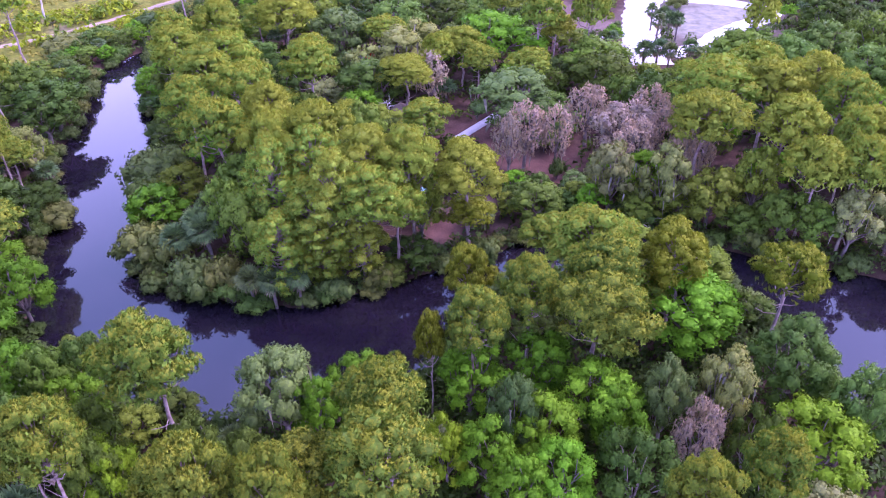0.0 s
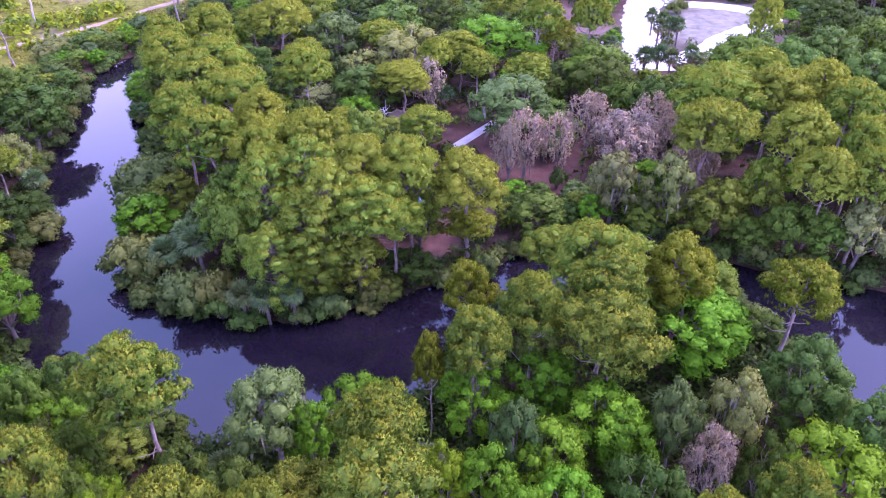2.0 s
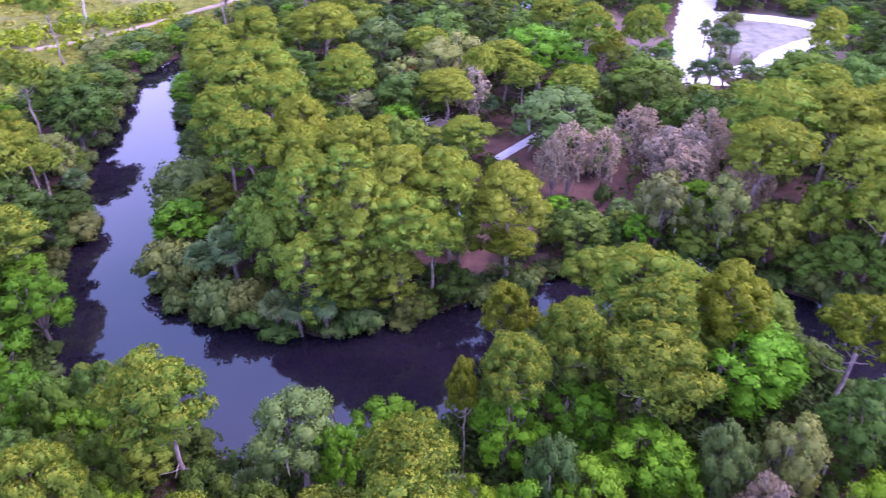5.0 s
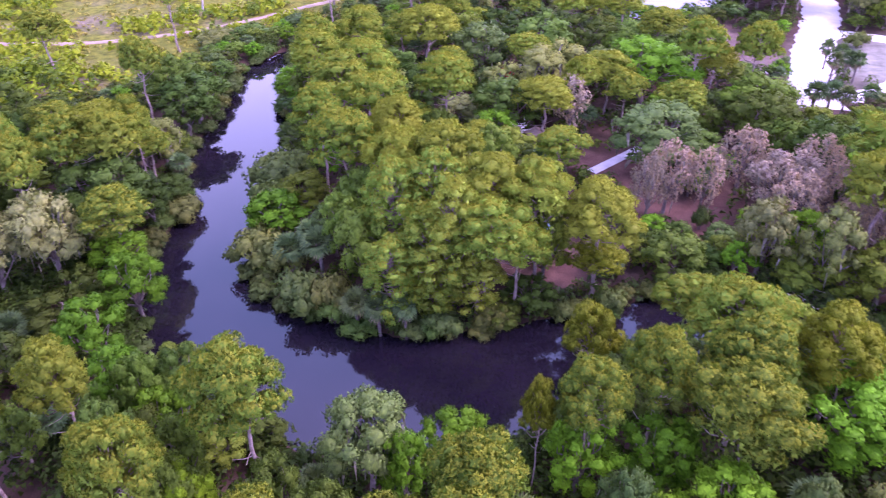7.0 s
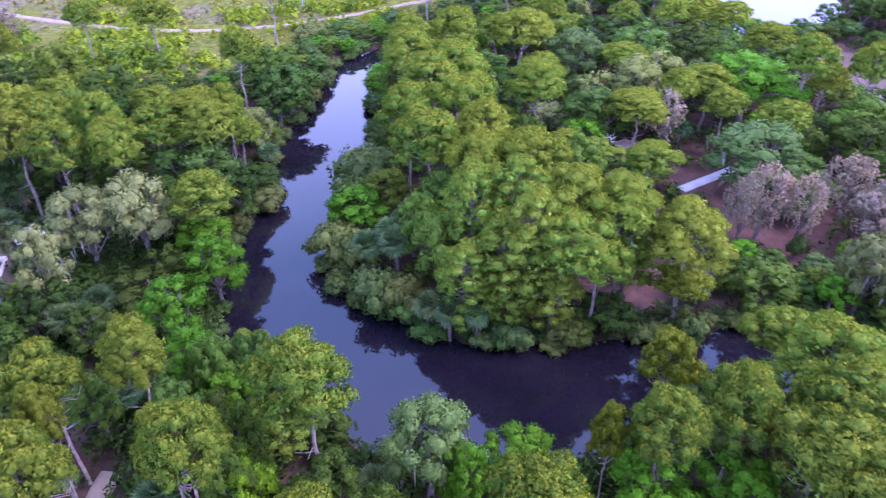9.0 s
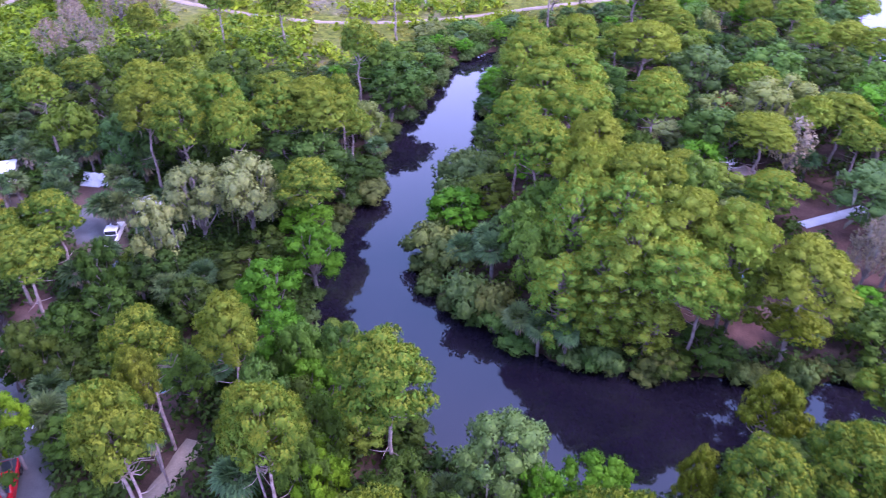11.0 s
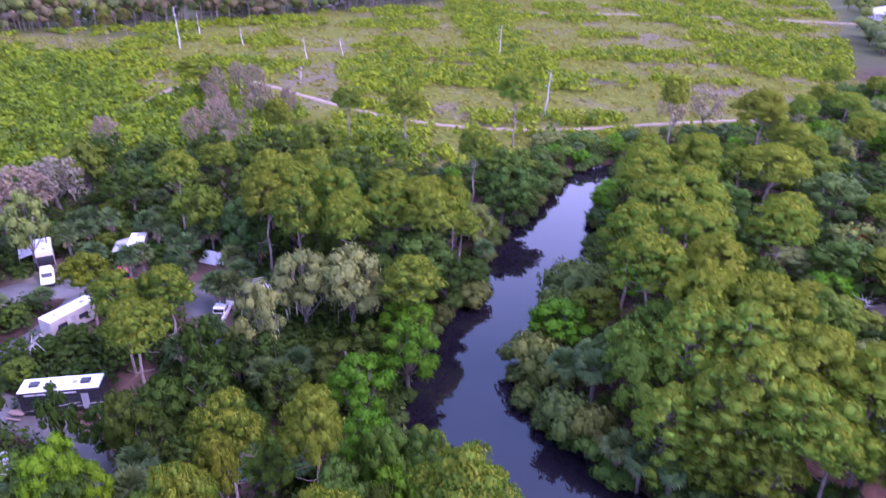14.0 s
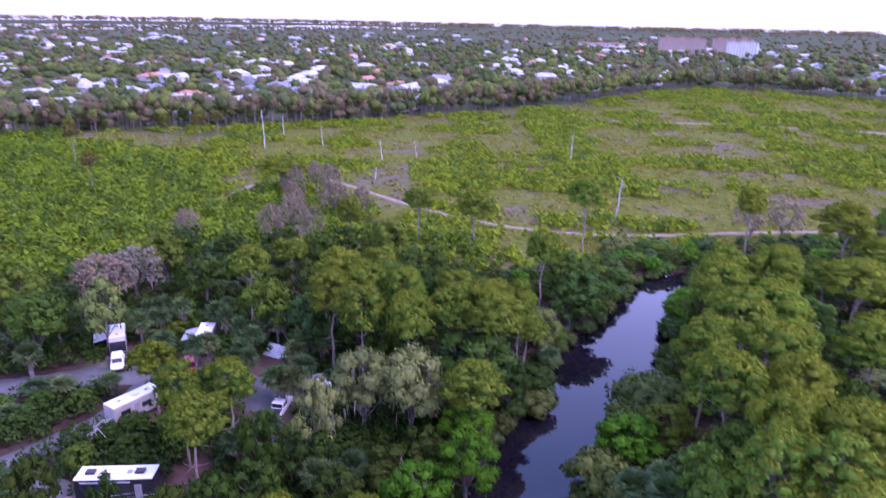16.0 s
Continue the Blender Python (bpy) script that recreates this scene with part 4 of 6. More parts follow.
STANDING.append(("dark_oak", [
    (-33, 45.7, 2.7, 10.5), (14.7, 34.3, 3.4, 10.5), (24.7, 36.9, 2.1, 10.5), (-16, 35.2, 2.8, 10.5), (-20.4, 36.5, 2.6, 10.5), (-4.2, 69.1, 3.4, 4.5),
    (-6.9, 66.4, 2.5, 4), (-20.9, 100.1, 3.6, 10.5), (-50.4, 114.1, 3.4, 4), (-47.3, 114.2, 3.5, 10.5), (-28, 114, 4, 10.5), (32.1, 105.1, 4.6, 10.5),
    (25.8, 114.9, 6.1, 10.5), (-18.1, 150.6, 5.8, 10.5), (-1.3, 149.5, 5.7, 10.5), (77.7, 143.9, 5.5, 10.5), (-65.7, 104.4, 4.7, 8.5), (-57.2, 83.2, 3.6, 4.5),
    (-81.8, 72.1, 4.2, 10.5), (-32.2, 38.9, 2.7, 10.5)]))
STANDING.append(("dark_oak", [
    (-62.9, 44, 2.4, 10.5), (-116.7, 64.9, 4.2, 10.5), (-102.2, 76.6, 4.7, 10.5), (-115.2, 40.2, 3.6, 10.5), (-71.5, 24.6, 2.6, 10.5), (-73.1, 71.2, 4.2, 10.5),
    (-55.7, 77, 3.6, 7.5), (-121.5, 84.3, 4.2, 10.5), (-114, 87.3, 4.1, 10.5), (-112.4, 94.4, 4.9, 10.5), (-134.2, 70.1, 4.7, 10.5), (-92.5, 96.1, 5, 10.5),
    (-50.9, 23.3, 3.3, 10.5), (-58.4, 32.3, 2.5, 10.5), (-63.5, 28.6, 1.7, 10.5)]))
STANDING.append(("lime_tree", [
    (-26.7, 34.9, 2.4, 9.5), (0, 36.5, 2.2, 9.5), (-56.6, 25.3, 2.8, 9.5), (-53.1, 26.1, 2.1, 9.5), (29.6, 37, 4.3, 9.5)]))
STANDING.append(("pale_oak", [
    (-14.6, 42, 4.1, 11), (5.5, 39.5, 2.5, 11), (18.8, 40.9, 2.3, 11), (-21, 136.9, 5.8, 11), (-85.3, 66.1, 3.6, 11)]))
STANDING.append(("bright_oak", [
    (-7.6, 43.9, 3.2, 10), (-11.2, 40.7, 2.5, 10), (2, 45.1, 3.6, 10), (8.8, 46, 3.6, 10), (13.2, 42.3, 3.9, 10), (3.2, 35.8, 2.8, 10),
    (7.9, 38.3, 3.2, 10), (14.2, 40, 3.2, 10), (8.8, 34.4, 3.2, 10), (5.5, 32.7, 2.7, 10), (24.6, 53.4, 5.9, 10.5), (19.2, 79.9, 2.6, 5),
    (-52.4, 65.8, 3.7, 6.5)]))
STANDING.append(("thin_pine", [
    (23.5, 57.2, 3.9, 13.5), (33, 53.4, 3.6, 13.5), (-1.4, 44.7, 1.5, 13.5), (2.5, 73.1, 3.3, 7.5), (2.3, 54.1, 2.5, 13.5), (-86.6, 43, 3.3, 10.5),
    (-179.2, 121.2, 7.4, 11)]))
STANDING.append(("mossy_oak", [
    (23.6, 41, 2.7, 12), (21.4, 80.3, 3.6, 10.5), (28, 77.8, 3.4, 11), (48.1, 69.5, 3.4, 10), (-65, 59.6, 4.7, 12), (-59.9, 63.1, 4.2, 12),
    (-61.4, 50.5, 2.9, 12), (-109.2, 44.8, 3.6, 12)]))
STANDING.append(("grey_tree", [
    (20.7, 37.6, 2.2, 9.5), (-2.9, 114, 3.5, 9.5), (11.5, 93.2, 3.5, 9.5), (21.8, 100.4, 3.8, 9.5), (25.8, 94.4, 5.5, 9.5), (30.8, 98, 3.4, 9.5),
    (34.9, 86.2, 2.3, 9.5), (15.9, 92, 2.4, 9.5), (26.6, 88.7, 3.7, 9.5), (31.2, 91.4, 2.9, 9.5), (31.6, 83.9, 2.4, 9.5), (8.8, 89.4, 2.4, 9.5),
    (-128.1, 52.4, 5.9, 9.5), (-127.6, 57.2, 4.9, 9.5), (-148.9, 77.1, 3.3, 9.5), (-136.7, 91, 3.2, 9.5), (-141.3, 100, 3.4, 9.5), (-148.5, 116.8, 4.7, 9.5),
    (-65.7, 178.4, 4.2, 9.5), (-60.1, 184.6, 4.6, 9.5)]))
STANDING.append(("bank_pine", [
    (-15.1, 72.5, 4.5, 18), (-12.4, 66.7, 3.6, 18), (-20, 70.7, 3.7, 18), (-14.6, 66.1, 4.1, 14.5), (-18.5, 64.2, 3.4, 12), (-14.6, 66.1, 3.6, 9.5),
    (-10, 66.8, 3.2, 10)]))
STANDING.append(("palm", [
    (-33, 70.4, 2.1, 5.5), (-29.5, 70.8, 2.1, 6.55), (-31.2, 73.6, 2.1, 6.05), (-22.6, 63, 1.7, 6), (-20, 62.7, 1.7, 6), (-17, 62.7, 1.5, 6),
    (-16.3, 106.5, 1.9, 6), (44.9, 154.3, 1.7, 6), (44.3, 146.8, 1.7, 6), (47.1, 148.4, 1.7, 6), (48.6, 147.6, 1.7, 6), (46.8, 152.2, 1.7, 6),
    (37.7, 130.6, 2.2, 6), (40.5, 131.4, 2.2, 6), (46.5, 131.6, 1.7, 6), (42.2, 129.5, 1.7, 6), (-107.8, 33.8, 2.1, 6), (-87.4, 54.9, 1.7, 5.5),
    (-84.5, 55.2, 1.7, 6.55), (-95.4, 64.7, 1.6, 5.5), (-92.8, 64.9, 1.6, 6.55)]))
STANDING.append(("palm", [
    (-94, 67, 1.6, 6.05), (-77.5, 55.8, 1.6, 6.05), (-103.5, 60.4, 2.3, 6), (-113.4, 53.4, 1.5, 5.5), (-110.8, 53.7, 1.5, 6.55), (-112, 55.7, 1.5, 6.05),
    (-107.5, 49.6, 1.9, 6), (-83.5, 66.7, 2.4, 6), (-61.4, 48.7, 1.9, 6), (-61, 46.7, 1.5, 6), (-42.5, 31.9, 1.1, 6)]))
STANDING.append(("shrub", [
    (-39, 72.5, 4.3, 5.2), (-45.6, 90.1, 5, 5.2), (-44.2, 84.4, 3.5, 5.2), (-29.7, 65.3, 3.7, 5.2), (-40, 81.9, 4.2, 5.2), (-42, 93.1, 4.1, 5.2),
    (-34.2, 71.1, 3.5, 5.2), (4.8, 71.3, 2.1, 3.6), (-26.3, 65.2, 2.9, 5.2), (-13.4, 64.4, 2.7, 3.6), (16, 89.9, 1.2, 3.6), (54.8, 169, 2.9, 3.6),
    (-53.2, 81.2, 3.6, 3.6), (-69, 163.1, 4.5, 3.6), (-82.2, 148.4, 5.8, 3.6), (-76.9, 154.3, 4.5, 3.6)]))
STANDING.append(("palm", [
    (-108.4, 34.1, 1.9, 6), (-109.2, 53.2, 2.2, 5.4), (-93.4, 51.6, 1.7, 6.6), (-94.2, 54, 2, 5.8), (-88.8, 56.4, 1.9, 6), (-92.3, 60.4, 2.2, 5.4),
    (-94.5, 59.3, 1.7, 6.6), (-83.4, 62, 2, 5.8), (-76.7, 55.7, 1.9, 6), (-79.1, 56.2, 2.2, 5.4), (-75.3, 56.5, 1.7, 6.6), (-94.8, 64.4, 2, 5.8),
    (-87.1, 66.5, 1.9, 6), (-79.3, 60.6, 2.2, 5.4), (-99.4, 59.6, 1.7, 6.6), (-107.8, 56.7, 1.7, 6.6), (-99.3, 49.6, 2, 5.8)]))
STANDING.append(("grey_tree", [
    (-166, 117, 2.8, 10), (-159, 111, 2.6, 9), (-171, 127, 3, 10.5), (-150, 107, 2.6, 8.5), (-161, 125, 3.2, 11), (-146, 124, 2.4, 8),
    (-134, 100, 2.8, 8), (-127, 92, 2.5, 7.5), (-174, 119, 2.4, 8)]))
STANDING.append(("pine", [
    (-43.4, 34.2, 2.7, 16), (-38.6, 38.8, 2.8, 16), (-39.5, 27.2, 2.6, 16), (-30.2, 32, 2.2, 16), (-40.6, 31, 1.7, 16)]))
STANDING.append(("bright_oak", [
    (-37.9, 44.7, 3.5, 10.5), (-46.1, 50.6, 3.9, 10), (-32.8, 41.9, 3.1, 9.5)]))
STANDING.append(("oak", [
    (-38, 41.6, 2.6, 8.5), (-35, 48.4, 2.6, 8.5), (-44.9, 38.4, 2.2, 8)]))
STANDING.append(("bright_oak", [
    (-46.8, 60, 3.9, 10)]))
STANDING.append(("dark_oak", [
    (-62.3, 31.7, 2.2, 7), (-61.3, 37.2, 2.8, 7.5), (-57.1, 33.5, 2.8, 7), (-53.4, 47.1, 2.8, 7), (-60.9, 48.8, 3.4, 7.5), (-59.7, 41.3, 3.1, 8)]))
STANDING.append(("palm", [
    (-56.1, 48.6, 1.9, 5.5), (-56.2, 51.2, 1.9, 5.5), (-57.6, 47.5, 1.9, 5.5), (-53.2, 29.7, 1.9, 5.5), (-55.4, 31.6, 1.9, 5.5), (-47, 38.6, 1.9, 5.5),
    (-69.8, 49.2, 1.9, 5.5), (-68.9, 44.6, 1.9, 5.5)]))
STANDING.append(("pine", [
    (-9.2, 66.6, 4, 15.5), (-5.9, 68.5, 3.2, 12)]))
STANDING.append(("pale_oak", [
    (10.4, 105.2, 7.6, 10)]))
STANDING.append(("bright_oak", [
    (9.3, 129.8, 9, 12)]))
STANDING.append(("mossy_oak", [
    (-6.8, 127, 6.6, 11)]))
STANDING.append(("oak", [
    (-12.9, 113.9, 5.6, 10.5), (26.8, 122.3, 6.2, 9.5)]))

placed = []
for kind, rows in STANDING:
    for x, y, r, h in rows:
        for _ in range(12):
            east = 2.2 if -54 < x < -33 and 62 < y < 112 else 0.0
            if float(land(x, y)) > (-1.6 if kind == "shrub" else -0.9) + east:
                break
            gx, gy = float(land(x + 1, y) - land(x - 1, y)), float(land(x, y + 1) - land(x, y - 1))
            g = math.hypot(gx, gy) + 1e-6
            x, y = x + 0.5 * gx / g, y + 0.5 * gy / g
        placed.append((x, y, r, kind in ("palm", "shrub")))
        plant(kind, x, y, r, h)

# ---- shrubs leaning over the water along both banks ----
bank_rng = random.Random(41)
for x, y in smooth_line(CREEK, 2.6):
    if y > 146 or x > 62 or (y < 56 and x > -40) or bank_rng.random() < 0.25:
        continue
    x, y = x + bank_rng.uniform(-1, 1), y + bank_rng.uniform(-1, 1)
    if float(land(x, y)) < -1.2:
        continue
    r = bank_rng.uniform(1.3, 2.7)
    plant("shrub", x, y, r, r * bank_rng.uniform(0.9, 1.4))

# ---- the wood between them ----
def wooded(x, y):
    """Where further trees may stand: on land, off roads and openings, not in the field, within the wood."""
    if not (20 < y < 240 and -150 < x < 0.66 * y + 12):
        return False
    if y < 34 and x > -40 and y < 30:
        return False
    if bool(inside(FIELD, x, y)) or float(land(x, y)) < 1.0 or float(road_gap(x, y)) < 1.2:
        return False
    if (46 < x < 74 and 143 < y < 178) or (-2 < x < 13 and 92 < y < 114):
        return False
    return all(math.hypot(x - cx, y - cy) > r + 0.6 for cx, cy, r, p in OPEN)


def tallest(x, y):
    """How high the filling growth may be: low by the near bank, the head of the creek and the camp."""
    if y < 60 and x > -46 and float(land(x, y)) < 8:
        return 4.5
    if x < -44 and y > 136:
        return 4.0
    if x < -60 and y > 98:
        return 4.2
    if -72 < x < -42 and y > 96 and float(land(x, y)) < 9:
        return 5.0
    if x < -62 and y < 72:
        return 3.6
    if -60 < x < -38 and y < 46:
        return 5.0
    if (24 < x < 86 and 112 < y < 182) or (-4 < x < 36 and 166 < y < 190):
        return 4.2
    if -3 < x < 24 and 74 < y < 106:
        return 4.0
    return 14.0


fill_rng = random.Random(23)
count = 0
for _ in range(9000):
    x, y = fill_rng.uniform(-150, 130), fill_rng.uniform(20, 262)
    if not wooded(x, y):
        continue
    west = x < -58 and y < 112
    roll_ = fill_rng.random()
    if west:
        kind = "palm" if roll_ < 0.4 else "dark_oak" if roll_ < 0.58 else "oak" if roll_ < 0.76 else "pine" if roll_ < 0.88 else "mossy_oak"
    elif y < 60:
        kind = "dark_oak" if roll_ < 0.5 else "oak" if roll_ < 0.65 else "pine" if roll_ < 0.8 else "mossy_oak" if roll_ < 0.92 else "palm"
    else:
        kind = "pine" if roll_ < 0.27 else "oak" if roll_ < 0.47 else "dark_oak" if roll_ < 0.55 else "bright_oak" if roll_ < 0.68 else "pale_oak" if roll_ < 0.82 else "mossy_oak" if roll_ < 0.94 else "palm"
    r = fill_rng.uniform(1.6, 2.1) if kind == "palm" else fill_rng.uniform(3.0, 4.6)
    h = {"palm": fill_rng.uniform(4, 7), "pine": fill_rng.uniform(9.5, 12.5)}.get(kind, fill_rng.uniform(5.5, 8.5))
    top = tallest(x, y)
    if h > top:
        kind = {"pine": "oak", "mossy_oak": "dark_oak"}.get(kind, kind)
        h, r = top * fill_rng.uniform(0.8, 1), min(r, top * 0.55)
    if any(math.hypot(x - px, y - py) < ((0.68 if y < 60 else 0.56 if y < 110 else 0.62) if not small else 0.46) * (pr + r) for px, py, pr, small in placed):
        continue
    placed.append((x, y, r, kind == "palm"))
    plant(kind, x, y, r, h)
    count += 1
print("fill trees", count, "all", len(placed))

# ---- low growth that nobody could count ----
def scatter(name, points, sizes, heights, rng, leaf, per, material, label, category, tint_id):
    """Many low leafy clumps in one mesh."""
    soup = Soup()
    for (x, y, z), r, h in zip(points, sizes, heights):
        d = on_puff(rng, per, -0.1)
        p = np.array([x, y, z + h * 0.4]) + d * [r, r, h * 0.62] * rng.uniform(0.7, 1.05, (per, 1))
        nrm = unit(d + rng.normal(size=(per, 3)) * 0.5 + [0, 0, 0.35])
        sprays(rng, soup, p, nrm, leaf * (0.7 + 0.4 * r), 0, unit(d + rng.normal(size=(per, 3)) * 0.3 + [0, 0, 0.3]))
    ob = new(name, soup.mesh(name, material))
    ob.color = (*tint_id, 1)
    return tagged(ob, label, category, kind="stuff")


low_rng = np.random.default_rng(5)


def spots(n, x0, x1, y0, y1, keep):
    x, y = low_rng.uniform(x0, x1, n), low_rng.uniform(y0, y1, n)
    k = keep(x, y)
    x, y = x[k], y[k]
    return np.column_stack([x, y, ground_z(x, y)])


def openings(x, y):
    ok = np.ones(x.shape, bool)
    for cx, cy, r, p in OPEN:
        ok &= np.hypot(x - cx, y - cy) > r * 0.9
    return ok


def under(x, y):
    return (~inside(FIELD, x, y)) & (land(x, y) > 0.4) & (road_gap(x, y) > 0.5) & openings(x, y) & (x < 0.72 * y + 14)


P = spots(7000, -150, 125, 18, 235, under)
half = len(P) // 2
scatter("undergrowth", P[:half], low_rng.uniform(1.0, 2.2, half), low_rng.uniform(1.4, 3.4, half), low_rng, 0.3, 34, LEAF,
        "dark green undergrowth beneath the trees", "undergrowth", (0.03, 0.06, 0.008))
P2 = P[half:]
scatter("undergrowth", P2, low_rng.uniform(0.9, 1.8, len(P2)), low_rng.uniform(1.0, 2.6, len(P2)), low_rng, 0.28, 32, LEAF,
        "mid green undergrowth and saw palmetto", "undergrowth", (0.055, 0.1, 0.01))

P = spots(2600, -64, 62, 18, 64, under)
scatter("undergrowth", P, low_rng.uniform(0.9, 1.9, len(P)), low_rng.uniform(1.2, 3.0, len(P)), low_rng, 0.26, 40, LEAF,
        "thick dark undergrowth on the near bank", "undergrowth", (0.032, 0.062, 0.008))

P = spots(2000, -120, -58, 14, 76, under)
scatter("undergrowth", P, low_rng.uniform(0.9, 1.9, len(P)), low_rng.uniform(1.2, 3.0, len(P)), low_rng, 0.28, 34, LEAF,
        "dark palmetto and shrubs between the campsites", "undergrowth", (0.035, 0.07, 0.01))


def bank(x, y):
    d = land(x, y)
    return (d > -0.1) & (d < 2.4) & (x < 0.72 * y + 14) & (y < 180)


P = spots(15000, -85, 75, 40, 160, bank)
scatter("bank_growth", P, low_rng.uniform(0.6, 1.3, len(P)), low_rng.uniform(0.8, 2.0, len(P)), low_rng, 0.3, 22, LEAF,
        "green fringe of plants hanging over the creek bank", "bank plants", (0.06, 0.105, 0.025))


def scrub(dense):
    def keep(x, y):
        n = wave(x, y, 0.11) + 0.6 * wave(x, y, 0.31, 2.0)
        south = np.clip((140 - y) / 40, 0, 1) * 0.9
        return inside(FIELD, x, y) & (road_gap(x, y) > 0.8) & (n + south > dense) & (line_distance(GRASS_TRACK, x, y) > 4)
    return keep


P = spots(24000, -345, -40, 0, 600, scrub(0.0))
scatter("scrub", P, low_rng.uniform(1.1, 2.9, len(P)), low_rng.uniform(0.9, 2.6, len(P)), low_rng, 0.46, 17, LEAF,
        "yellow-green scrub covering the open field", "scrub", (0.18, 0.245, 0.004))
P = spots(9000, -345, -40, 0, 600, scrub(0.15))
scatter("scrub", P, low_rng.uniform(1.0, 2.2, len(P)), low_rng.uniform(1.0, 3.0, len(P)), low_rng, 0.46, 17, LEAF,
        "mid green bushes among the brighter scrub", "scrub", (0.085, 0.15, 0.012))


def thicket(x, y):
    edge = 112 + 0.12 * (x + 250) + 10 * wave(x, y, 0.2)
    return inside(FIELD, x, y) & (road_gap(x, y) > 1.0) & (y < edge) & (wave(x, y, 0.5, 1.0) > -0.75)


P = spots(1300, -345, -100, 0, 140, thicket)
scatter("thicket", P, low_rng.uniform(1.2, 2.6, len(P)), low_rng.uniform(2.2, 5.0, len(P)), low_rng, 0.36, 46, LEAF,
        "darker green bushes standing in the thicket", "thicket", (0.07, 0.125, 0.01))
P = spots(2200, -345, -100, 0, 140, thicket)
scatter("thicket", P, low_rng.uniform(1.4, 3.2, len(P)), low_rng.uniform(2.2, 4.4, len(P)), low_rng, 0.36, 46, LEAF,
        "dense bright green thicket of tall bushes", "thicket", (0.145, 0.225, 0.004))
P = spots(16000, -345, -40, 0, 600, scrub(-0.9))
scatter("dry_grass", P, low_rng.uniform(0.8, 1.8, len(P)), low_rng.uniform(0.4, 0.9, len(P)), low_rng, 0.4, 8, LEAF,
        "dry yellowish grass tussocks in the field", "dry grass", (0.21, 0.20, 0.035))

# ---- dead pines and lone pines of the field ----
for x, y, h in [(-250.9, 158.1, 15.4), (-272.5, 180.7, 9), (-152, 226.3, 12.2), (-96.1, 168, 13), (-178, 154.7, 4.5), (-240.5, 179, 8.1), (-200.5, 176.7, 7.8), (-196, 190, 6.5)]:
    plant("snag", x, y, 1.4 + h * 0.05, h)
for x, y, r, h in [(-255, 88.7, 2.6, 17), (-215.3, 80.1, 2.3, 13), (-275, 129, 2.4, 13), (-272, 141, 2.2, 12.5), (-290, 158.6, 2.4, 10.5)]:
    plant("thin_pine", x, y, r, h, tint=(0.16, 0.14, 0.05))

# ---- distant wood and town ----
town_rng = np.random.default_rng(31)


def beyond(bearing, r):
    """A place by its bearing (degrees left of straight ahead) and distance."""
    a = np.radians(bearing)
    return -np.sin(a) * r, np.cos(a) * r


def town_free(x, y):
    return (~inside(FIELD, x, y)) & (line_distance(FIELD, x, y, True) > 6)


spots_h, tries = [], 0
while len(spots_h) < 275 and tries < 9000:
    tries += 1
    bearing, dep = town_rng.uniform(6, 84), town_rng.uniform(1.2, 9.2)
    r = 51 / math.tan(math.radians(dep))
    x, y = beyond(bearing, r)
    if not bool(town_free(np.array(x), np.array(y))) or r < 330 or float(line_distance(FIELD, x, y, True)) < 24:
        continue
    if any(math.hypot(x - a, y - b) < 24 for a, b in spots_h) or wave(np.array(x), np.array(y), 0.05, 3.0) < -0.35:
        continue
    spots_h.append((x, y))
HX, HY = np.array(spots_h).T


def in_garden(x, y):
    """True on a house plot and on the open street side of it."""
    r = math.hypot(x, y)
    along = (HX * x + HY * y) / r - r
    across = np.abs(HX * y - HY * x) / r
    return bool(((along > -14) & (along < 14 + 0.012 * r) & (across < 12)).any())


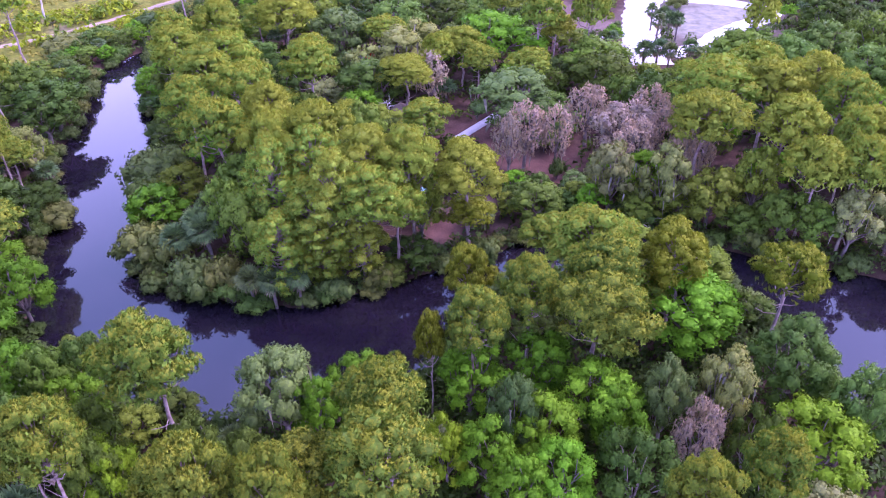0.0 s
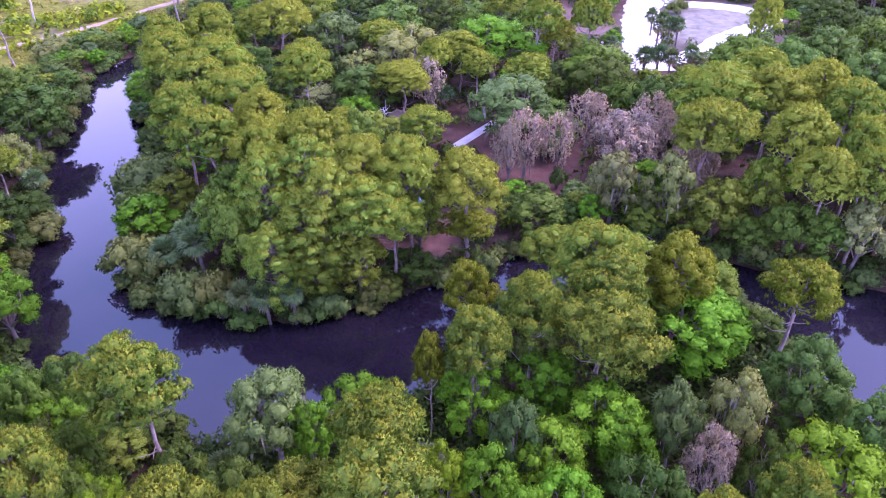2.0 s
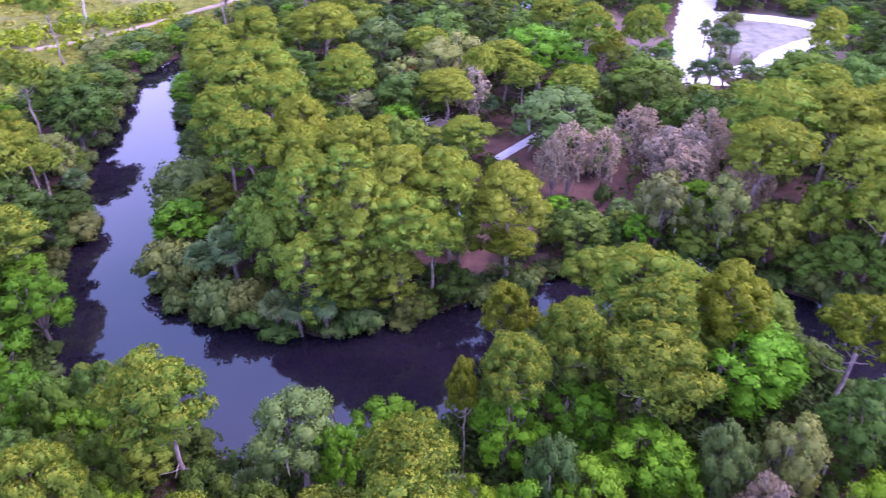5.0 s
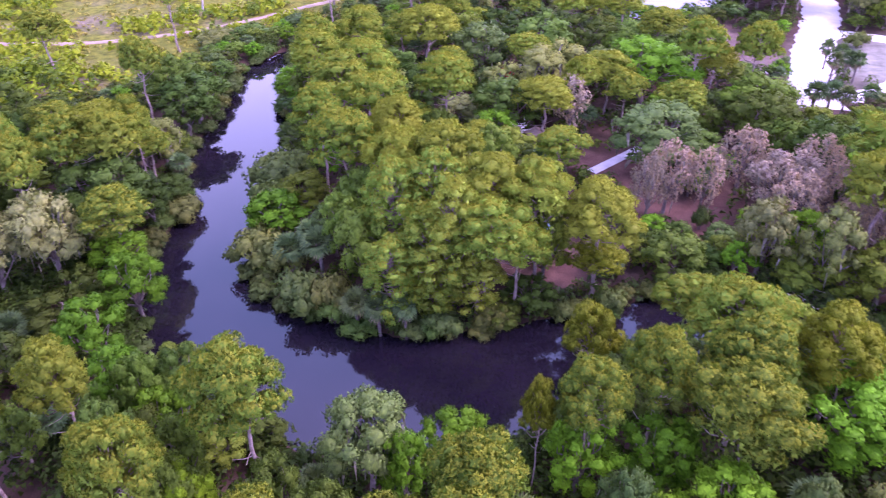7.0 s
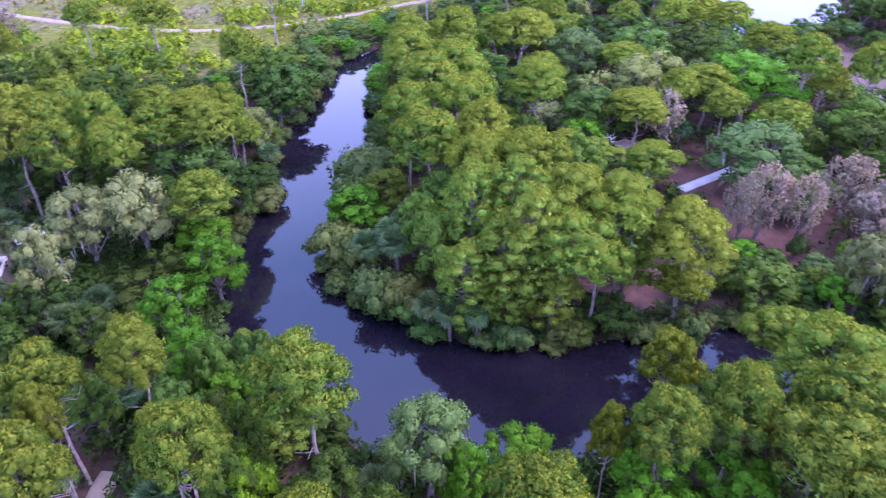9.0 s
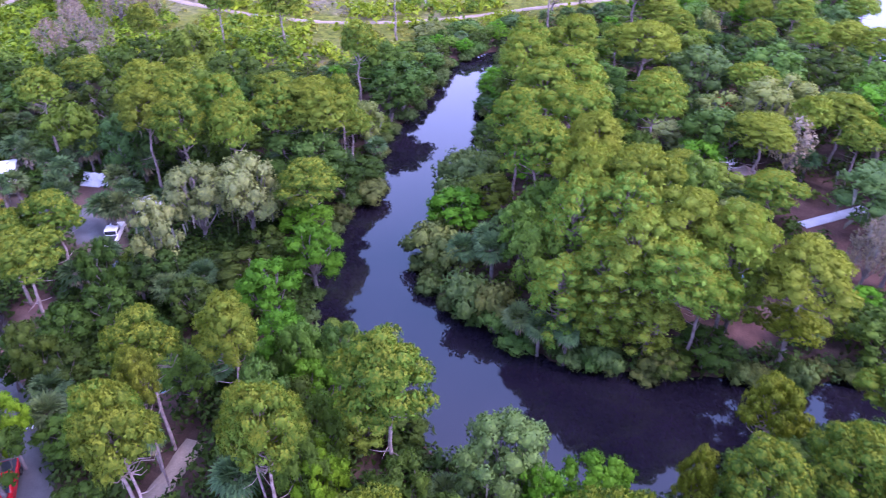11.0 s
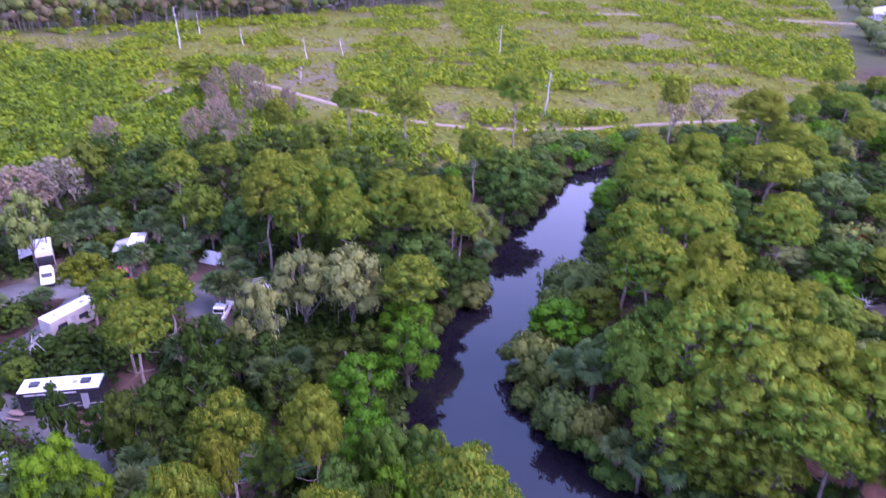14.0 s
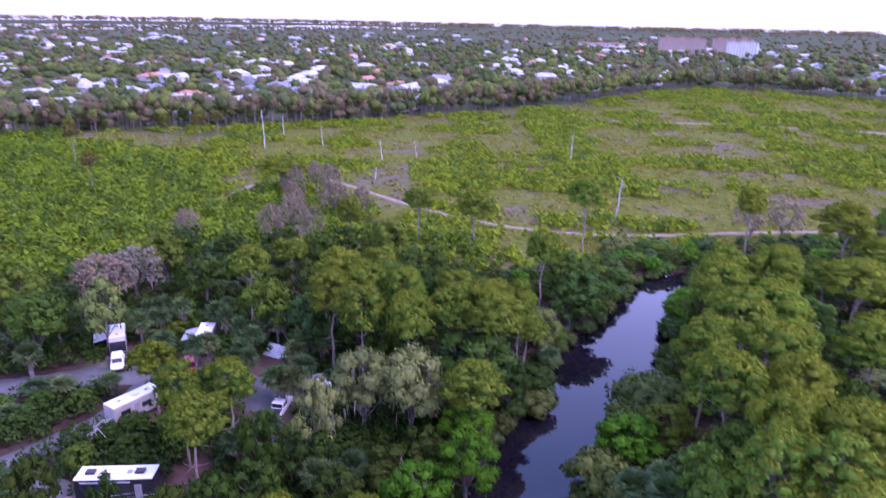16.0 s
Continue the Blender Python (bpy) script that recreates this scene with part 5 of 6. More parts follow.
def distant_trees():
    soups = [Soup(), Soup(), Soup()]
    n = 8200
    bearing = town_rng.uniform(2, 88, n)
    dep = town_rng.uniform(0.62, 12.5, n) ** 1.0
    dep[: n // 3] = town_rng.uniform(0.62, 4.5, n // 3)
    r = 51 / np.tan(np.radians(dep))
    x, y = beyond(bearing, r)
    ok = town_free(x, y) & (r > 255) & (r < 4600) & ~((r < 330) & (x > -130)) & ~((x > -150) & (y < 262))
    for xx, yy, rr in zip(x[ok], y[ok], r[ok]):
        if in_garden(xx, yy) and town_rng.uniform() < 0.42:
            continue
        # beyond 1500 m mostly the greyest tint, standing in for haze
        soup = soups[int(town_rng.choice([0, 0, 1, 2])) if rr < 1500 else int(town_rng.choice([0, 2, 2]))]
        near = min(1.0, 420 / rr)
        per = int(11 + 40 * near)
        w = town_rng.uniform(2.6, 5.5) * (1 + rr / 5000)
        h = town_rng.uniform(5, 11)
        d = on_puff(town_rng, per, -0.5)
        c = np.array([xx, yy, 0.8 + h * 0.58])
        p = c + d * [w, w, h * 0.42] * town_rng.uniform(0.55, 1.05, (per, 1))
        size = 1.1 * (1 - near) * 1.6 + 0.75
        sprays(town_rng, soup, p, unit(d + town_rng.normal(size=(per, 3)) * 0.6 + [0, 0, 0.3]), size * 1.1, 0, unit(d + [0, 0, 0.2]))
        mass(town_rng, soup, c, (w, w, h * 0.42), c - [0, 0, 2], 2, 0.78)
        soup.add(*tube([[xx, yy, 0.5], [xx, yy, h * 0.5]], [0.25, 0.18], 4), 1)
    # tall pines in front of the houses, bare below
    edge = smooth_line(FIELD[12:] + FIELD[:1], 5.0)
    for ex, ey in edge:
        for _ in range(4):
            xx, yy = ex + town_rng.uniform(-22, 2) * 1.0, ey + town_rng.uniform(-6, 16)
            h, w = town_rng.uniform(8, 17), town_rng.uniform(2.2, 4.2)
            soup = soups[int(town_rng.choice([0, 1, 2, 2]))]
            d = on_puff(town_rng, 70, -0.5)
            p = np.array([xx, yy, 0.8 + h * 0.74]) + d * [w, w, h * 0.28] * town_rng.uniform(0.5, 1.05, (70, 1))
            sprays(town_rng, soup, p, unit(d + town_rng.normal(size=(70, 3)) * 0.6 + [0, 0, 0.3]), 0.75, 0, unit(d + [0, 0, 0.2]))
            mass(town_rng, soup, np.array([xx, yy, 0.8 + h * 0.74]), (w, w, h * 0.28), np.array([xx, yy, h * 0.4]), 2, 0.66)
            soup.add(*tube([[xx, yy, 0.5], [xx + town_rng.normal() * 0.2, yy, h * 0.8]], [0.25, 0.14], 4), 1)
    n = 900
    bearing, r = town_rng.uniform(2, 88, n), town_rng.uniform(3600, 4850, n)
    x, y = beyond(bearing, r)
    soup = soups[2]
    for xx, yy, rr in zip(x, y, r):
        d = on_puff(town_rng, 16, -0.5)
        p = np.array([xx, yy, 11 + 10 * min(1, max(0, (math.degrees(math.atan2(-xx, yy)) - 30) / 30))]) + d * [town_rng.uniform(14, 30), town_rng.uniform(14, 30), town_rng.uniform(8, 14)]
        sprays(town_rng, soup, p, unit(d + town_rng.normal(size=(16, 3)) * 0.5 + [0, 0, 0.3]), 7.0)
    # distance haze is put into these leaf tints
    for soup, tint, text in zip(soups, [(0.10, 0.135, 0.042), (0.155, 0.19, 0.04), (0.165, 0.135, 0.075)],
                                ["dark green trees among the far houses, paled for haze", "fresh green trees among the far houses, paled for haze", "trees among the far houses, tinted brownish grey for haze"]):
        ob = new("distant_trees", soup.mesh("distant_trees", [LEAF, BARK]))
        ob.color = (*tint, 1)
        tagged(ob, text, "distant trees", kind="stuff")


distant_trees()

ROOF_WHITE = surface("pale_roof", (0.34, 0.34, 0.36), (0.56, 0.56, 0.58), 0.2, 2.0, 0.6, 0.3, bump=0.0)
ROOF_GREY = surface("grey_shingle_roof", (0.2, 0.2, 0.23), (0.32, 0.32, 0.36), 0.3, 2.0, 0.85, 0.2, bump=0.0)
ROOF_RED = surface("terracotta_roof", (0.38, 0.16, 0.11), (0.52, 0.26, 0.19), 0.3, 2.0, 0.8, 0.2, bump=0.0)
WALL_PALE = surface("pale_stucco", (0.5, 0.47, 0.44), (0.66, 0.63, 0.6), 0.3, 3.0, 0.85, 0.2, bump=0.0)
WALL_PINK = surface("pink_stucco", (0.42, 0.32, 0.26), (0.5, 0.4, 0.33), 0.2, 2.0, 0.85, 0.2, bump=0.0)


def house(seed, roof_mat, hip):
    """A one-storey town house: walls, overhanging roof, door and windows."""
    rng = random.Random(seed)
    L, W, H = rng.uniform(7.5, 11), rng.uniform(5, 6.5), 3.2
    root = new("house")
    part("wall", box(-L, L, -W, W, -0.2, H), WALL_PALE, root)
    bm = bmesh.new()
    e, top = 0.6, H + W * 0.42
    a = [bm.verts.new(p) for p in ((-L - e, -W - e, H), (L + e, -W - e, H), (L + e, W + e, H), (-L - e, W + e, H))]
    k = L - W * 0.8 if hip else L + e
    b = [bm.verts.new(p) for p in ((-k, 0, top), (k, 0, top))]
    for f_ in ((a[0], a[1], b[1], b[0]), (a[2], a[3], b[0], b[1]), (a[1], a[2], b[1]), (a[3], a[0], b[0]), (a[3], a[2], a[1], a[0])):
        bm.faces.new(f_)
    part("roof", bm, roof_mat, root)
    part("door", box(-0.5, 0.5, -W - 0.05, -W - 0.004, 0, 2.1), WOOD, root)
    for x in (-L * 0.55, L * 0.55):
        for y, s in ((-W, -1),):
            part("window", box(x - 0.7, x + 0.7, y + min(0.004 * s, 0.05 * s), y + max(0.004 * s, 0.05 * s), 0.9, 2.2), GLASS, root)
    return tagged(root, "low pale house among trees at the town's edge", "house", "houses of the town")


HOUSES = [house(1, ROOF_WHITE, True), house(2, ROOF_WHITE, False), house(3, ROOF_GREY, True), house(4, ROOF_RED, True), house(5, ROOF_WHITE, True)]
HOUSE_LABEL = ["pale house with a white hipped roof", "pale house with a white gabled roof", "pale house with a grey shingle roof", "pale house with a terracotta tiled roof", "pale house with a broad white roof"]
for ob, text in zip(HOUSES, HOUSE_LABEL):
    tagged(ob, text + " among trees")
for k, (x, y) in enumerate(spots_h):
    m = pose(x, y, 0.8, 0, 0, town_rng.choice([20, 110, 200, 290]) + town_rng.uniform(-6, 6))
    size = town_rng.uniform(0.85, 1.3)
    m = m @ Matrix.Diagonal((size, size, 1.1, 1))
    if k < 5:
        HOUSES[k].matrix_basis = m
    else:
        src = HOUSES[int(town_rng.choice([0, 0, 1, 1, 4, 4, 2, 3]))]
        copy_thing(src, m @ Matrix.Diagonal((*[1 / v for v in src.scale], 1)))


def apartment(L, W, storeys, wall, roof_mat, label, m):
    """A far block of flats with its storeys, windows and roof."""
    root = new("apartment_building")
    H = storeys * 3.1
    part("wall", box(-L, L, -W, W, -0.3, H), wall, root)
    part("roof", box(-L - 0.6, L + 0.6, -W - 0.6, W + 0.6, H, H + 0.5), roof_mat, root)
    for k in (-0.6, 0.0, 0.6):
        part("roof_tower", box(L * k - 3, L * k + 3, -3, 3, H + 0.5, H + 3), roof_mat, root)
    pane = bpy.data.meshes.new("window")
    bm = box(-1.0, 1.0, -0.06, 0, -0.8, 0.8)
    bm.to_mesh(pane), bm.free()
    pane.materials.append(GLASS)
    n = int(L * 2 / 4.2)
    for s in range(storeys):
        for i in range(n):
            w = new("window", pane)
            w.parent, w.location = root, (-L + 4.2 * (i + 0.5), -W - 0.004, 1.6 + 3.1 * s)
    root.matrix_basis = m
    return tagged(root, label, "apartment block", "apartment blocks of the town")


apartment(38, 8, 8, WALL_PINK, ROOF_RED, "long pink apartment block with terracotta roofs", pose(-590, 1160, 0.8, 0, 0, 28))
apartment(30, 8, 8, WALL_PINK, ROOF_RED, "pink apartment block beside a white one", pose(-520, 1195, 0.8, 0, 0, 28))
apartment(22, 8, 7, WHITE, ROOF_WHITE, "white apartment block with a flat roof", pose(-466, 1110, 0.8, 0, 0, 24))
apartment(45, 7, 3, WALL_PALE, ROOF_RED, "low terracotta-roofed block in the town", pose(-800, 1240, 0.8, 0, 0, 32))
flat_sheet("bay_water", -3300, -2350, 700, 2500, 1.2, 4, 4, WATER, "pale far bay water beyond the town", "water")

# ---- vehicles and camp things ----
def wheel(parent, x, y, r, w):
    """A tyre with its rim, standing on the ground."""
    hub = part("wheel", rod(r, (x, y - w / 2, r), (x, y + w / 2, r), 16), RUBBER, parent)
    part("rim", rod(r * 0.58, (x, y - w / 2 - 0.012, r), (x, y + w / 2 + 0.012, r), 12), STEEL, hub)


def side_panes(parent, spans, y, z0, z1):
    for x0, x1 in spans:
        for s in (-1, 1):
            part("window", box(x0, x1, min(s * y, s * (y + 0.02)), max(s * y, s * (y + 0.02)), z0, z1), GLASS, parent)


def car(m, paint, label, kind="suv"):
    """A car with bonnet, cabin, glass, wheels and lamps; kind: suv or pickup."""
    root = new("pickup_truck" if kind == "pickup" else "car")
    if kind == "pickup":
        hull = [(-2.7, 0.45), (2.65, 0.45), (2.72, 0.8), (2.55, 1.05), (1.35, 1.15), (0.95, 1.12), (-2.7, 1.12)]
        cab = [(1.25, 1.1), (0.6, 1.78), (-0.75, 1.8), (-0.95, 1.1)]
        panes, screens = [(-0.7, 0.05), (0.12, 0.6)], [((1.16, 1.22), (0.68, 1.7)), ((-0.93, 1.2), (-0.82, 1.68))]
        part("truck_bed", box(-2.62, -1.0, -0.78, 0.78, 1.02, 1.13), BLACK, root, "dark empty load bed")
        axles = (-1.75, 1.75)
    else:
        hull = [(-2.3, 0.4), (2.2, 0.4), (2.32, 0.75), (2.15, 0.98), (1.05, 1.08), (-2.3, 1.08), (-2.36, 0.8)]
        cab = [(1.1, 1.05), (0.45, 1.66), (-1.9, 1.68), (-2.28, 1.05)]
        panes, screens = [(-1.75, -0.95), (-0.85, -0.1), (0.0, 0.55)], [((1.02, 1.14), (0.53, 1.6)), ((-2.26, 1.14), (-1.98, 1.6))]
        axles = (-1.4, 1.4)
    body = part("body", prism(hull, 0.92, 0.07), paint, root)
    part("cabin", prism(cab, 0.78, 0.06), paint, root)
    side_panes(root, panes, 0.775, 1.16, 1.55)
    for (x0, z0), (x1, z1) in screens:
        s = 0.03 if x0 > 0 else -0.03
        part("windscreen", prism([(x0, z0), (x1, z1), (x1 + s, z1 + 0.02), (x0 + s, z0 + 0.02)], 0.68), GLASS, root)
    for x in axles:
        for y in (-0.84, 0.84):
            wheel(root, x, y, 0.36, 0.22)
    front = hull[2][0]
    for y in (-0.66, 0.66):
        part("headlight", box(front - 0.1, front + 0.02, y - 0.17, y + 0.17, 0.72, 0.86, 0.02), LENS, root)
        part("tail_light", box(hull[-1][0] - 0.03, hull[-1][0] + 0.07, y - 0.1, y + 0.1, 0.8, 1.0, 0.02), TAIL, root)
    part("bumper", box(front - 0.1, front + 0.06, -0.86, 0.86, 0.42, 0.58, 0.03), BLACK, root)
    part("number_plate", box(hull[-1][0] - 0.05, hull[-1][0] + 0.05, -0.2, 0.2, 0.6, 0.72), LENS, root)
    root.matrix_basis = m
    return tagged(root, label, "pickup truck" if kind == "pickup" else "car", "parked vehicles")


def motorhome(m):
    """A long coach with dark sides, pale swooshes, roof vents and a rolled awning."""
    root = new("motorhome")
    L = 4.3
    part("body", prism([(-L, 0.5), (L - 0.2, 0.5), (L, 0.9), (L - 0.12, 2.2), (L - 0.35, 3.15), (-L, 3.2)], 1.25, 0.1), BLACK, root, "black coach sides")
    part("roof", box(-L, L - 0.4, -1.24, 1.24, 3.2, 3.3, 0.04), WHITE, root, "white roof")
    for x in (-2.9, -0.2, 2.3):
        part("air_conditioner", box(x - 0.5, x + 0.5, -0.42, 0.42, 3.3, 3.56, 0.08), BLACK if x != -0.2 else WHITE, root)
    for x in (-1.6, 1.2):
        part("roof_vent", box(x - 0.25, x + 0.25, -0.25, 0.25, 3.3, 3.42, 0.04), GREY, root)
    side_panes(root, [(-3.8, -2.8), (-2.1, -0.8), (0.4, 1.7), (2.9, 3.7)], 1.252, 1.7, 2.55)
    for s in (-1, 1):
        for k, (x0, z0) in enumerate([(-4.1, 0.75), (-2.2, 0.95), (0.1, 0.8)]):
            bm = prism([(x0, z0), (x0 + 3.0, z0 + 0.5), (x0 + 4.0, z0 + 0.55), (x0 + 1.2, z0 + 0.22)], 0.012)
            bmesh.ops.translate(bm, verts=bm.verts[:], vec=(0, s * 1.262, 0))
            part("stripe", bm, WHITE, root, "pale sweeping stripe")
        part("door", box(1.95, 2.7, min(s * 1.25, s * 1.275), max(s * 1.25, s * 1.275), 0.6, 2.6), GREY, root)
    part("windscreen", prism([(L - 0.06, 1.35), (L - 0.3, 2.75), (L - 0.24, 2.78), (L + 0.02, 1.37)], 1.1), GLASS, root)
    part("awning", rod(0.09, (-3.6, -1.36, 2.95), (1.6, -1.36, 2.95), 10), GREY, root, "rolled grey awning")
    part("ladder", box(-L - 0.1, -L - 0.04, -0.9, -0.5, 0.9, 3.2), STEEL, root)
    for x in (-2.3, 2.8):
        for y in (-1.1, 1.1):
            wheel(root, x, y, 0.48, 0.28)
    for y in (-0.95, 0.95):
        part("headlight", box(L - 0.12, L + 0.02, y - 0.16, y + 0.16, 0.85, 1.05, 0.02), LENS, root)
        part("tail_light", box(-L - 0.04, -L + 0.03, y - 0.08, y + 0.08, 0.9, 1.3, 0.02), TAIL, root)
    root.matrix_basis = m
    return tagged(root, "long black and white motorhome parked under pines", "motorhome", "parked vehicles")


def trailer(m, L, label, awning=None):
    """A white travel trailer with roof unit, windows, drawbar and, if given, a spread awning on that side."""
    root = new("travel_trailer")
    part("body", prism([(-L, 0.55), (L - 0.3, 0.55), (L, 1.2), (L - 0.1, 2.6), (L - 0.5, 3.0), (-L, 3.0)], 1.2, 0.12), SHADED_CREAM, root)
    part("roof", box(-L + 0.05, L - 0.6, -1.15, 1.15, 3.0, 3.07, 0.03), WHITE, root, "white sealed roof")
    part("front_cap", prism([(L - 0.28, 0.62), (L + 0.02, 1.2), (L - 0.07, 2.55), (L - 0.1, 1.2)], 1.12), BLACK, root, "dark front panel")
    part("air_conditioner", box(-0.5, 0.5, -0.4, 0.4, 3.07, 3.35, 0.08), WHITE, root)
    for x in (-L * 0.6, L * 0.45):
        part("roof_vent", box(x - 0.22, x + 0.22, -0.22, 0.22, 3.07, 3.18, 0.03), GREY, root)
    side_panes(root, [(-L * 0.75, -L * 0.4), (L * 0.05, L * 0.4)], 1.202, 1.5, 2.2)
    part("stripe", box(-L * 0.9, L * 0.75, -1.215, -1.203, 1.0, 1.22), GREY, root)
    part("stripe", box(-L * 0.9, L * 0.75, 1.203, 1.215, 1.0, 1.22), GREY, root)
    part("door", box(-0.9, -0.2, -1.225, -1.203, 0.65, 2.5), GREY, root)
    for x in (-0.45, 0.45):
        for y in (-1.05, 1.05):
            wheel(root, x, y, 0.34, 0.2)
    part("drawbar", prism([(L - 0.2, 0.5), (L + 1.1, 0.5), (L + 1.1, 0.6), (L - 0.2, 0.62)], 0.08), BLACK, root)
    part("jack", rod(0.05, (L + 0.9, 0, 0), (L + 0.9, 0, 0.9), 8), STEEL, root)
    if awning:
        s = awning
        bm = bmesh.new()
        q = [(-L * 0.7, 1.21 * s, 2.75), (L * 0.5, 1.21 * s, 2.75), (L * 0.5, 3.4 * s, 2.25), (-L * 0.7, 3.4 * s, 2.25)]
        top = [bm.verts.new(c) for c in q]
        low = [bm.verts.new((x, y, z - 0.03)) for x, y, z in q]
        bm.faces.new(top), bm.faces.new(low[::-1])
        for k in range(4):
            bm.faces.new((top[k], low[k], low[(k + 1) % 4], top[(k + 1) % 4]))
        bmesh.ops.recalc_face_normals(bm, faces=bm.faces[:])
        cloth = part("awning", bm, CANVAS, root, "silver-grey spread awning")
        for x in (-L * 0.7, L * 0.5):
            part("awning_pole", rod(0.03, (x, 3.35 * s, 0), (x, 3.35 * s, 2.23), 8), STEEL, cloth)
    root.matrix_basis = m
    return tagged(root, label, "travel trailer", "travel trailers in the camp")


def canopy(m, size, cloth, label):
    """A camp canopy: peaked cloth roof with hanging edges on four poles."""
    root = new("camp_canopy")
    bm = bmesh.new()
    h = size / 2
    ring = [bm.verts.new((x * h, y * h, 2.1)) for x, y in ((-1, -1), (1, -1), (1, 1), (-1, 1))]
    hem = [bm.verts.new((x * h, y * h, 1.85)) for x, y in ((-1, -1), (1, -1), (1, 1), (-1, 1))]
    peak = bm.verts.new((0, 0, 2.45))
    for k in range(4):
        bm.faces.new((ring[k], ring[(k + 1) % 4], peak))
        bm.faces.new((hem[k], hem[(k + 1) % 4], ring[(k + 1) % 4], ring[k]))
    bmesh.ops.solidify(bm, geom=bm.faces[:], thickness=0.02)
    part("cloth", bm, cloth, root)
    for x in (-h + 0.05, h - 0.05):
        for y in (-h + 0.05, h - 0.05):
            part("pole", rod(0.025, (x, y, 0), (x, y, 2.08), 8), STEEL, root)
    root.matrix_basis = m
    return tagged(root, label, "canopy", "camp canopies")


def tent(m, cloth, label):
    """A ridge tent with sloping walls and a porch."""
    root = new("tent")
    bm = bmesh.new()
    pts = [(-1.6, -1.3, 0), (1.6, -1.3, 0), (1.6, 1.3, 0), (-1.6, 1.3, 0), (-1.1, 0, 1.75), (1.1, 0, 1.75)]
    v = [bm.verts.new(p) for p in pts]
    for f_ in ((0, 1, 5, 4), (2, 3, 4, 5), (1, 2, 5), (3, 0, 4), (3, 2, 1, 0)):
        bm.faces.new([v[i] for i in f_])
    bmesh.ops.bevel(bm, geom=bm.edges[:], offset=0.08, segments=2, affect="EDGES")
    part("fabric", bm, cloth, root)
    part("porch", prism([(1.5, 0.02), (2.5, 0.02), (1.2, 1.5)], 0.7), cloth, root)
    part("ridge_pole", rod(0.025, (-1.2, 0, 1.79), (1.2, 0, 1.79), 8), STEEL, root)
    root.matrix_basis = m
    return tagged(root, label, "tent", "tents in the camp")


def picnic_table(m):
    root = new("picnic_table")
    for y in np.linspace(-0.3, 0.3, 4):
        part("table_board", box(-0.9, 0.9, y - 0.09, y + 0.09, 0.72, 0.77, 0.008), WOOD, root)
    for s in (-1, 1):
        part("bench", box(-0.9, 0.9, s * 0.72 - 0.13, s * 0.72 + 0.13, 0.42, 0.46, 0.008), WOOD, root)
    for x in (-0.6, 0.6):
        part("crossbar", box(x - 0.03, x + 0.03, -0.84, 0.84, 0.36, 0.42), WOOD, root)
        for s in (-1, 1):
            part("leg", rod(0.04, (x, s * 0.6, 0), (x, s * 0.2, 0.72), 6), WOOD, root)
    root.matrix_basis = m
    return tagged(root, "weathered wooden picnic table beside the motorhome", "picnic table", "picnic tables")


def hut(m):
    """A small open-sided shelter with a brown boarded roof."""
    root = new("shelter")
    for x in (-1.3, 1.3):
        for y in (-1.0, 1.0):
            part("post", box(x - 0.07, x + 0.07, y - 0.07, y + 0.07, 0, 2.3), WOOD, root)
    for s in (-1, 1):
        bm = prism([(s * 0.0, 3.0), (s * 1.8, 2.2), (s * 1.8, 2.28), (s * 0.0, 3.08)], 1.5)
        part("roof", bm, WOOD, root)
    part("back_wall", box(-1.3, 1.3, 1.02, 1.08, 0.1, 2.2), WOOD, root)
    root.matrix_basis = m
    return tagged(root, "small brown wooden shelter beside a dead tree", "shelter")


def fallen_tree(m):
    """A bleached uprooted crown lying at the water."""
    rng = np.random.default_rng(77)
    root, wood, twigs = new("fallen_tree"), Soup(), Soup()
    limb(rng, wood, (-3, 0, 0.5), (1.5, 0.3, 1.2), 0.2, 0.1, 0.0, 6, 6)
    for _ in range(14):
        a = np.array([rng.uniform(-1, 1.6), 0.1, 1.0])
        b = a + rng.normal(size=3) * [1.3, 1.3, 0.7] + [0.6, 0, 0.5]
        limb(rng, twigs, a, b, 0.07, 0.02, 0.05, 4, 4)
    part("trunk", wood.mesh("trunk", DEADWOOD), None, root)
    tagged(part("limb", twigs.mesh("limb", DEADWOOD), None, root), kind="stuff")
    root.matrix_basis = m
    return tagged(root, "bleached fallen tree with bare limbs over the creek", "fallen tree")


def at(x, y, turn=0.0, lift=0.0):
    return pose(x, y, float(ground_z(x, y)) + lift, 0, 0, turn)


